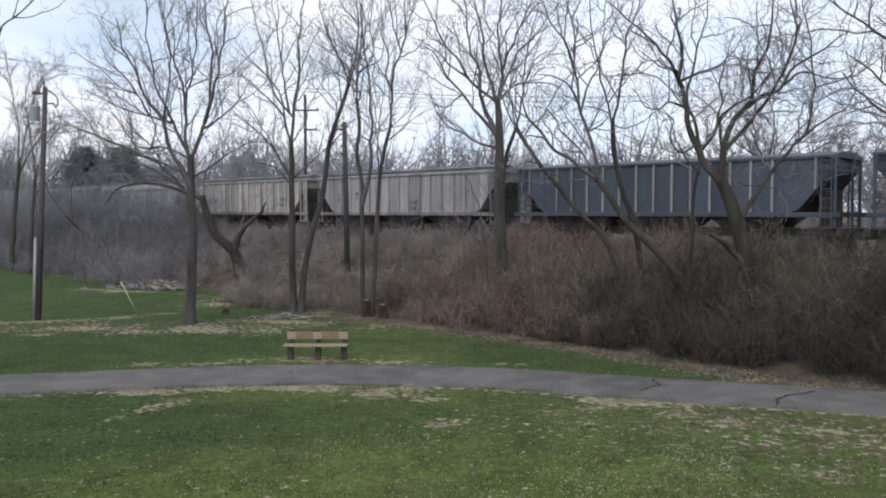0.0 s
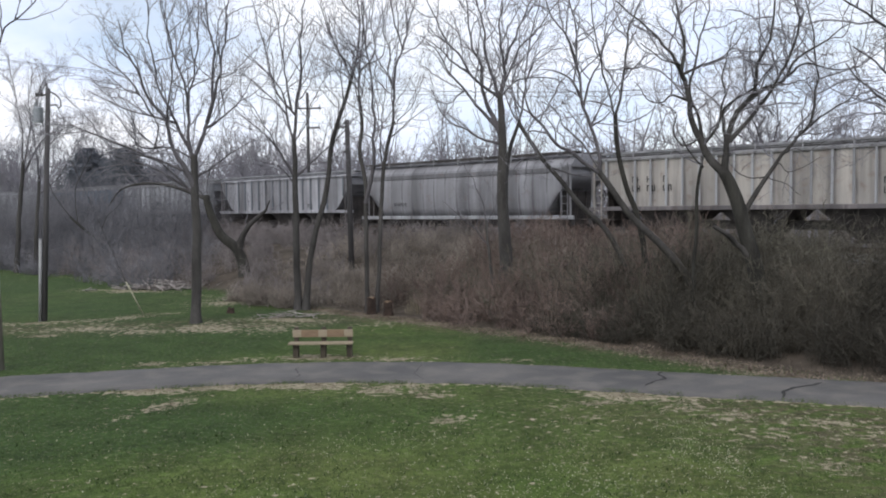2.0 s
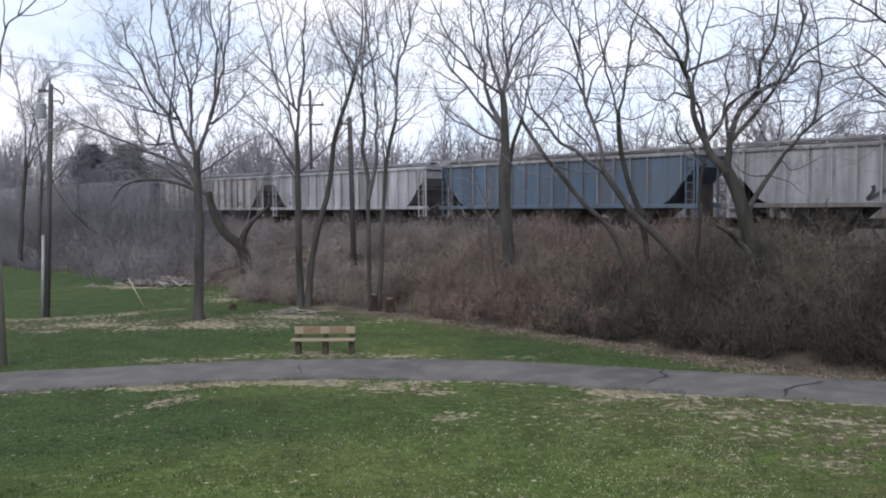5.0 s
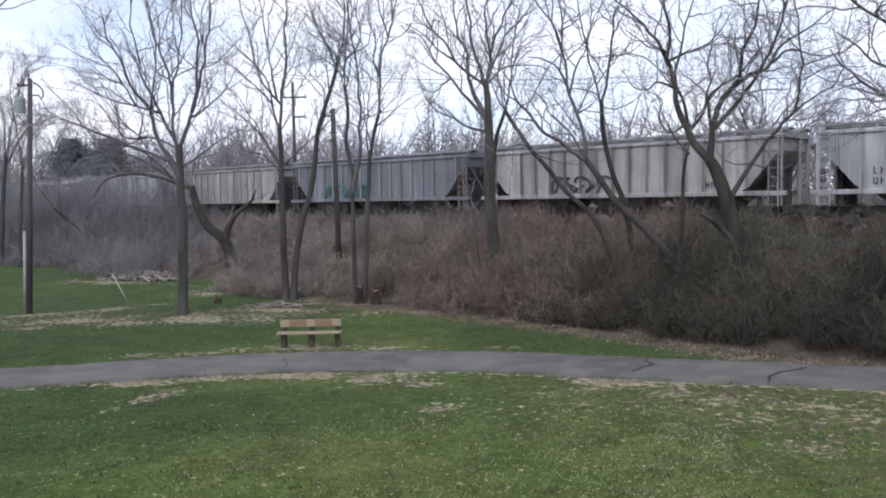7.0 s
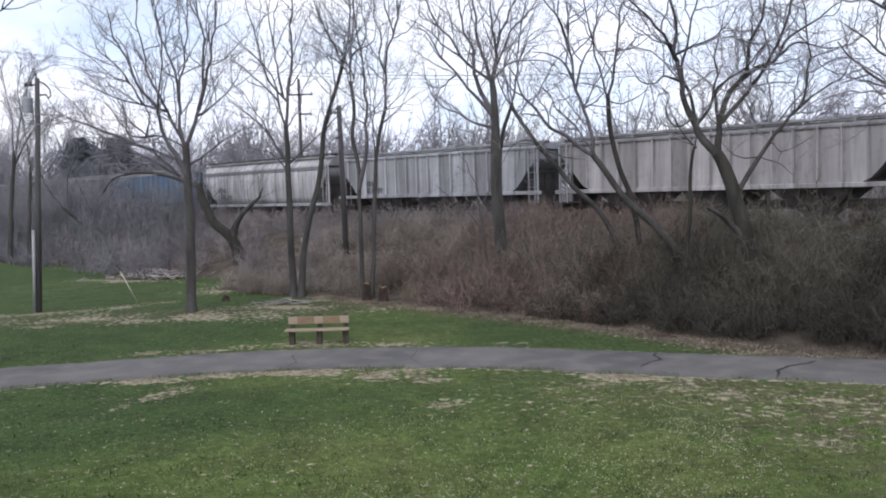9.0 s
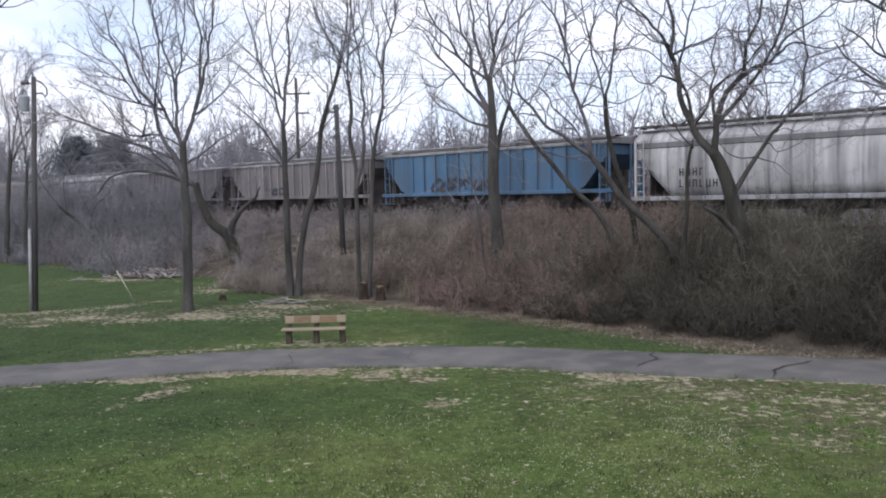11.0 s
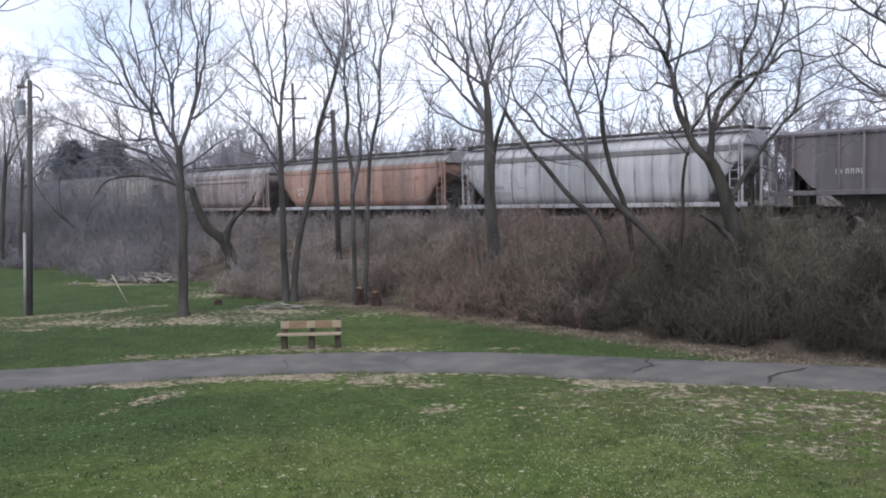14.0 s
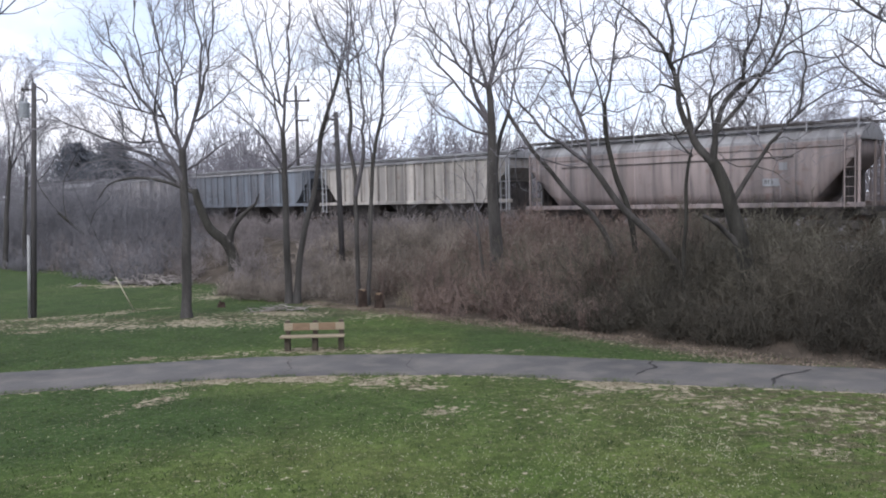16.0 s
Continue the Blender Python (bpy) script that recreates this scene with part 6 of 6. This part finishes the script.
def far_pole():
    p = thing("utility_pole", "thin far utility pole with short crossarms", "utility pole", (-11.1, 67.5, height(-11.1, 67.5)))
    z = height(-11.1, 67.5)
    rod("pole", (0, 0, -0.3), (0, 0, 13.8 - z), 0.16, POLE_WOOD, p, r1=0.11, sides=10)
    for dz, a, b in ((1.2, -0.9, 1.1), (2.75, -0.1, 1.0)):
        box("crossarm", (a, -0.22, 13.8 - z - dz), (b, -0.11, 13.68 - z - dz), POLE_WOOD, p)
        for x in (a + 0.1, b - 0.1):
            rod("insulator", (x, -0.16, 13.8 - z - dz), (x, -0.16, 14.0 - z - dz), 0.05, CAN_GREY, p)


def near_pole():
    p = thing("utility_pole", "thick weathered grey wooden pole beside the path", "utility pole", (-12.72, 23.2, 0))
    rod("pole", (0, 0, -0.3), (-0.1, 0, 8.6), 0.21, POLE_GREY, p, r1=0.16, sides=16)
    rod("conduit", (-0.12, -0.19, 0.4), (-0.17, -0.17, 4.3), 0.05, PLASTIC_GREY, p, "pale grey cable conduit")
    box("tag_plate", (0.03, -0.225, 1.75), (0.1, -0.205, 2.05), STEEL, p)


transformer_pole()
middle_pole()
far_pole()
near_pole()
wire("wire", (-23.5, 42.0, 12.3), (25.4, 42.0, 11.0), 1.45)
wire("wire", (-23.7, 42.3, 12.3), (25.6, 42.3, 10.7), 1.45, r=0.009)
wire("wire", (-10.2, 67.4, 12.6), (60, 22, 13.4), 1.3, r=0.009)
wire("wire", (-16.0, 33.67, 9.2), (-5.05, 42.9, 8.8), 0.3, r=0.009)

guy = thing("guy_wire", "pale yellow guy-wire guard slanting from the lawn", "guy wire", (-13.05, 35.54, 0))
rod("guard", (0, 0, -0.05), (-0.62, -0.3, 1.45), 0.026, GUARD, guy)
rod("cable", (-0.62, -0.3, 1.45), (-2.95, -1.85, 8.6), 0.008, STEEL, guy, sides=5)


def park_bench():
    b = thing("park_bench", "wooden park bench with dark posts and tan slats", "bench", (-3.75, 24.75, height(-3.7, 24.7)))
    for x in (-0.8, 0.02, 0.8):
        bm = bmesh.new()
        add_box(bm, (x - 0.08, -0.16, -0.1), (x + 0.08, 0.02, 0.42), 0.012)
        part("leg", bm, BENCH_POST, b)
        bm = bmesh.new()
        add_box(bm, (x - 0.07, 0.04, -0.1), (x + 0.07, 0.15, 0.89), 0.012)
        part("post", bm, BENCH_POST, b)
    for k, y in enumerate((-0.36, -0.17)):
        bm = bmesh.new()
        add_box(bm, (-0.98, y, 0.42), (0.92, y + 0.17, 0.475), 0.01)
        part("seat_board", bm, BENCH_LIGHT, b)
    for x0, x1, m in ((-0.9, -0.64, BENCH_LIGHT), (-0.636, -0.134, BENCH_BROWN), (-0.13, 0.13, BENCH_LIGHT), (0.134, 0.636, BENCH_BROWN), (0.64, 0.9, BENCH_LIGHT)):
        bm = bmesh.new()
        add_box(bm, (x0, -0.02, 0.6), (x1, 0.035, 0.82), 0.008)
        part("back_board", bm, m, b)


park_bench()


def stump(x, y, r, tall, label, material, seed):
    rng = np.random.default_rng(seed)
    bm = bmesh.new()
    rings = []
    for k, (f, s) in enumerate(((-0.15, 1.35), (0.1, 1.1), (0.5, 0.98), (0.85, 0.95), (1.0, 0.9), (0.93, 0.4))):
        ring = []
        for i in range(14):
            a = i * math.tau / 14
            q = r * s * (1 + 0.12 * math.sin(3 * a + seed) + 0.06 * rng.normal())
            ring.append(bm.verts.new((q * math.cos(a), q * math.sin(a), f * tall + (0.06 * rng.normal() if k > 2 else 0))))
        rings.append(ring)
    for a, b in zip(rings, rings[1:]):
        for i in range(14):
            bm.faces.new((a[i], a[(i + 1) % 14], b[(i + 1) % 14], b[i]))
    bm.faces.new(rings[-1])
    ob = part("stump", bm, material)
    ob.location = (x, y, height(x, y))
    tagged(ob, label, "stump")
    face = bmesh.new()
    add_rod(face, (0, 0, tall * 0.9), (0, 0, tall * 1.02), r * 0.8, r * 0.72, 12)
    part("cut_face", face, BENCH_BROWN, ob, "paler sawn top")


stump(-3.22, 34.75, 0.19, 0.72, "reddish rotten tree stump beside thin trunks", STUMP_RED, 1)
stump(-2.48, 34.3, 0.19, 0.60, "short dark tree stump at the brush edge", STUMP_RED, 2)
stump(-9.3, 35.5, 0.16, 0.18, "low dark stump in dry grass", STUMP_RED, 3)


def fallen_branch(x, y, turn, label):
    """A small dead branch with a few side twigs, lying on the lawn."""
    rng = np.random.default_rng(int(abs(x) * 100))
    pieces = []
    z = height(x, y)
    main = np.array([(-0.45, 0, 0.05), (-0.15, 0.06, 0.05), (0.1, -0.05, 0.06), (0.3, 0.05, 0.09), (0.46, 0.02, 0.15)])
    pieces.append(tubes(main[None], np.array([[0.03, 0.028, 0.022, 0.016, 0.008]]), 6))
    for k in range(7):
        i = int(rng.integers(1, 4))
        d = np.array([rng.normal(0.05, 0.2), rng.normal(0, 0.16), rng.uniform(0.0, 0.10)])
        pieces.append(tubes(np.array([[main[i], main[i] + d * 0.5 + rng.normal(0, 0.03, 3), main[i] + d]]), np.array([[0.016, 0.012, 0.006]]), 5))
    ob = link_mesh("fallen_branch", quads_mesh("fallen_branch", *join_arrays(pieces)), DEAD_WOOD)
    ob.matrix_basis = pose(x, y, z, 0, 0, turn)
    tagged(ob, label, "branch")


fallen_branch(-5.75, 33.9, 8, "pale dead branch lying on dry straw")


def brush_pile(x, y, slope, long, deep, count, seed, label):
    """Cut sticks lying crossed over one another."""
    rng = np.random.default_rng(seed)
    pieces = []
    for k in range(count):
        u, v = rng.normal(0, 1.0), rng.normal(0, 1.0)
        c = np.array([x + u * long, y + slope * u * long + v * deep, 0])
        c[2] = height(c[0], c[1]) + abs(rng.normal(0.25, 0.42)) * deep * max(0.12, 1 - abs(u) / 1.9) + 0.04
        a, e, ln = rng.uniform(0, math.tau), rng.normal(0, 0.22) * min(1, deep * 2.6), rng.uniform(0.5, 1.6) * (0.45 + 0.4 * long)
        d = np.array([math.cos(a) * math.cos(e), math.sin(a) * math.cos(e), math.sin(e)]) * ln / 2
        r = rng.uniform(0.012, 0.045) * (0.1 + 0.68 * long)
        pieces.append(tubes(np.array([[c - d, c + rng.normal(0, 0.05, 3), c + d]]), np.array([[r, r * 0.9, r * 0.6]]), 6))
    tagged(link_mesh("stick_pile", quads_mesh("stick_pile", *join_arrays(pieces)), DEAD_WOOD), label, "stick pile", kind="stuff")


brush_pile(-16.3, 46.9, -0.12, 1.33, 0.39, 170, 9, "pile of pale cut sticks at the lawn edge")
brush_pile(-6.4, 33.9, 0.05, 0.6, 0.24, 40, 10, "pale sticks strewn on dry straw")


def blades(name, label, category, count, spot, material, seed, tall, wide, lean=0.5):
    """Single blades or leaves, each a narrow triangle, scattered by spot(rng)."""
    rng = np.random.default_rng(seed)
    verts = []
    while len(verts) < count:
        got = spot(rng)
        if got is None:
            continue
        x, y = got
        z = height(x, y)
        a, h = rng.uniform(0, math.tau), tall * rng.uniform(0.5, 1.3)
        dx, dy = math.cos(a), math.sin(a)
        o = rng.normal(0, lean, 2) * h
        w = wide * rng.uniform(0.6, 1.4)
        verts.append(((x - dx * w, y - dy * w, z - 0.005), (x + dx * w, y + dy * w, z - 0.005), (x + o[0], y + o[1], z + h)))
    v = np.array(verts).reshape(-1, 3)
    tagged(link_mesh(name, quads_mesh(name, v, np.arange(len(v)).reshape(-1, 3), False), material), label, category, kind="stuff")


def lawn_spot(rng):
    y = 10.6 + 25 * rng.random() ** 1.8
    x = rng.uniform(-0.62, 0.62) * y
    if abs(y - trail_y(x)) < 1.45 or 0.702 * x + 0.712 * y > 22.2:
        return None
    return x, y


def clump_spot(rng):
    got = lawn_spot(rng)
    if got is None or wobble(got[0], got[1], 1.7, 81.0) < 0.22 + 0.1 * rng.normal():
        return None
    return got


def edge_spot(rng):
    x = rng.uniform(-18, 11)
    side = 1 if rng.random() < 0.4 else -1
    if wobble(x, side, 1.1, 71.0) < 0.1 * rng.normal():
        return None
    return x, trail_y(x) + side * (1.4 + rng.normal(0, 0.07))


def flower_spot(rng):
    y = rng.uniform(10.6, 17.0)
    x = rng.uniform(-0.6, 0.6) * y
    if rng.random() > 0.03 + 1.5 * max(0, wobble(x, y, 0.55, 21.0)) * float(step(-5, 0, x)) + 0.35 * math.exp(-((x - 1.5) / 3) ** 2 - ((y - 12.5) / 1.8) ** 2):
        return None
    return x, y


def fleck_spot(rng):
    y = 10.6 + 10 * rng.random() ** 1.3
    x = rng.uniform(-0.6, 0.62) * y
    if abs(y - trail_y(x)) < 1.45 or rng.random() > 0.03 + 1.3 * max(0, wobble(x, y, 0.7, 51.0)) + 0.03 * float(step(2, 8, x)):
        return None
    return x, y


def straw_spot(rng):
    cx, cy, hl, hw, turn, k = DRY[int(rng.integers(len(DRY)))]
    if rng.random() > (k / 0.7) ** 2:
        return None
    u, v = rng.normal(0, 0.6) * hl, rng.normal(0, 0.6) * hw
    c, q = math.cos(radians(turn)), math.sin(radians(turn))
    x, y = cx + u * c - v * q, cy + u * q + v * c
    return None if abs(y - trail_y(x)) < 1.4 or wobble(x, y, 2.2, 61.0) < 0.25 * (rng.random() - 0.4) else (x, y)


def toe_spot(rng):
    m = 6 - 42 * rng.random() ** 1.3
    near = float(step(-14, -8, m))
    x, y, _ = place(22.1 - 0.75 * near + rng.normal(0, 0.36 + 0.2 * near), m)
    return None if abs(y - trail_y(x)) < 1.4 else (x, y)


def tuft_spot(rng):
    x, y, _ = place(rng.uniform(23.4, 26.5), rng.uniform(-34, -24))
    return (x, y) if wobble(x, y, 0.5, 31.0) > 0.05 else None


blades("grass", "short mown green grass", "grass", 60000, lawn_spot, BLADE, 41, 0.045, 0.006)
blades("grass_tufts", "small dark green tufts in the mown lawn", "grass", 5000, clump_spot, TUFT, 48, 0.06, 0.012, 0.7)
blades("edge_grass", "grass tufts creeping over the path edges", "grass", 5000, edge_spot, BLADE, 47, 0.075, 0.008, 0.6)
blades("clover_flowers", "tiny pale flowers in the lawn", "flowers", 4000, flower_spot, PETAL, 42, 0.024, 0.013, 0.4)
blades("dry_clippings", "pale dry clippings strewn over the lawn", "grass", 4500, fleck_spot, STRAW, 46, 0.018, 0.011, 1.6)
blades("dry_grass", "dry straw lying on the lawn", "grass", 15000, straw_spot, STRAW, 43, 0.020, 0.013, 1.5)
blades("leaf_litter", "pale fallen leaves along the brush edge", "leaves", 27000, toe_spot, LITTER, 44, 0.03, 0.024, 1.3)
blades("dry_stalks", "tall pale dry stalks in the bank brush", "grass", 1500, tuft_spot, STRAW, 45, 0.75, 0.007, 0.2)


# ---- what moves: the train rolls past at a steady speed ----
SPEED, LEAD = 19.93, 6.15


def motions():
    for k, car in enumerate(TRAIN):
        rows = []
        for t in (0.0, 4.0, 8.0, 12.0, 16.0):
            m = LEAD - (k + 0.5) * CAR + SPEED * t
            x, y, _ = place(TRACK_N, m)
            rows.append((t, pose(x, y, RAIL_Z, 0, 0, TURN)))
        walk(car, rows)


motions()
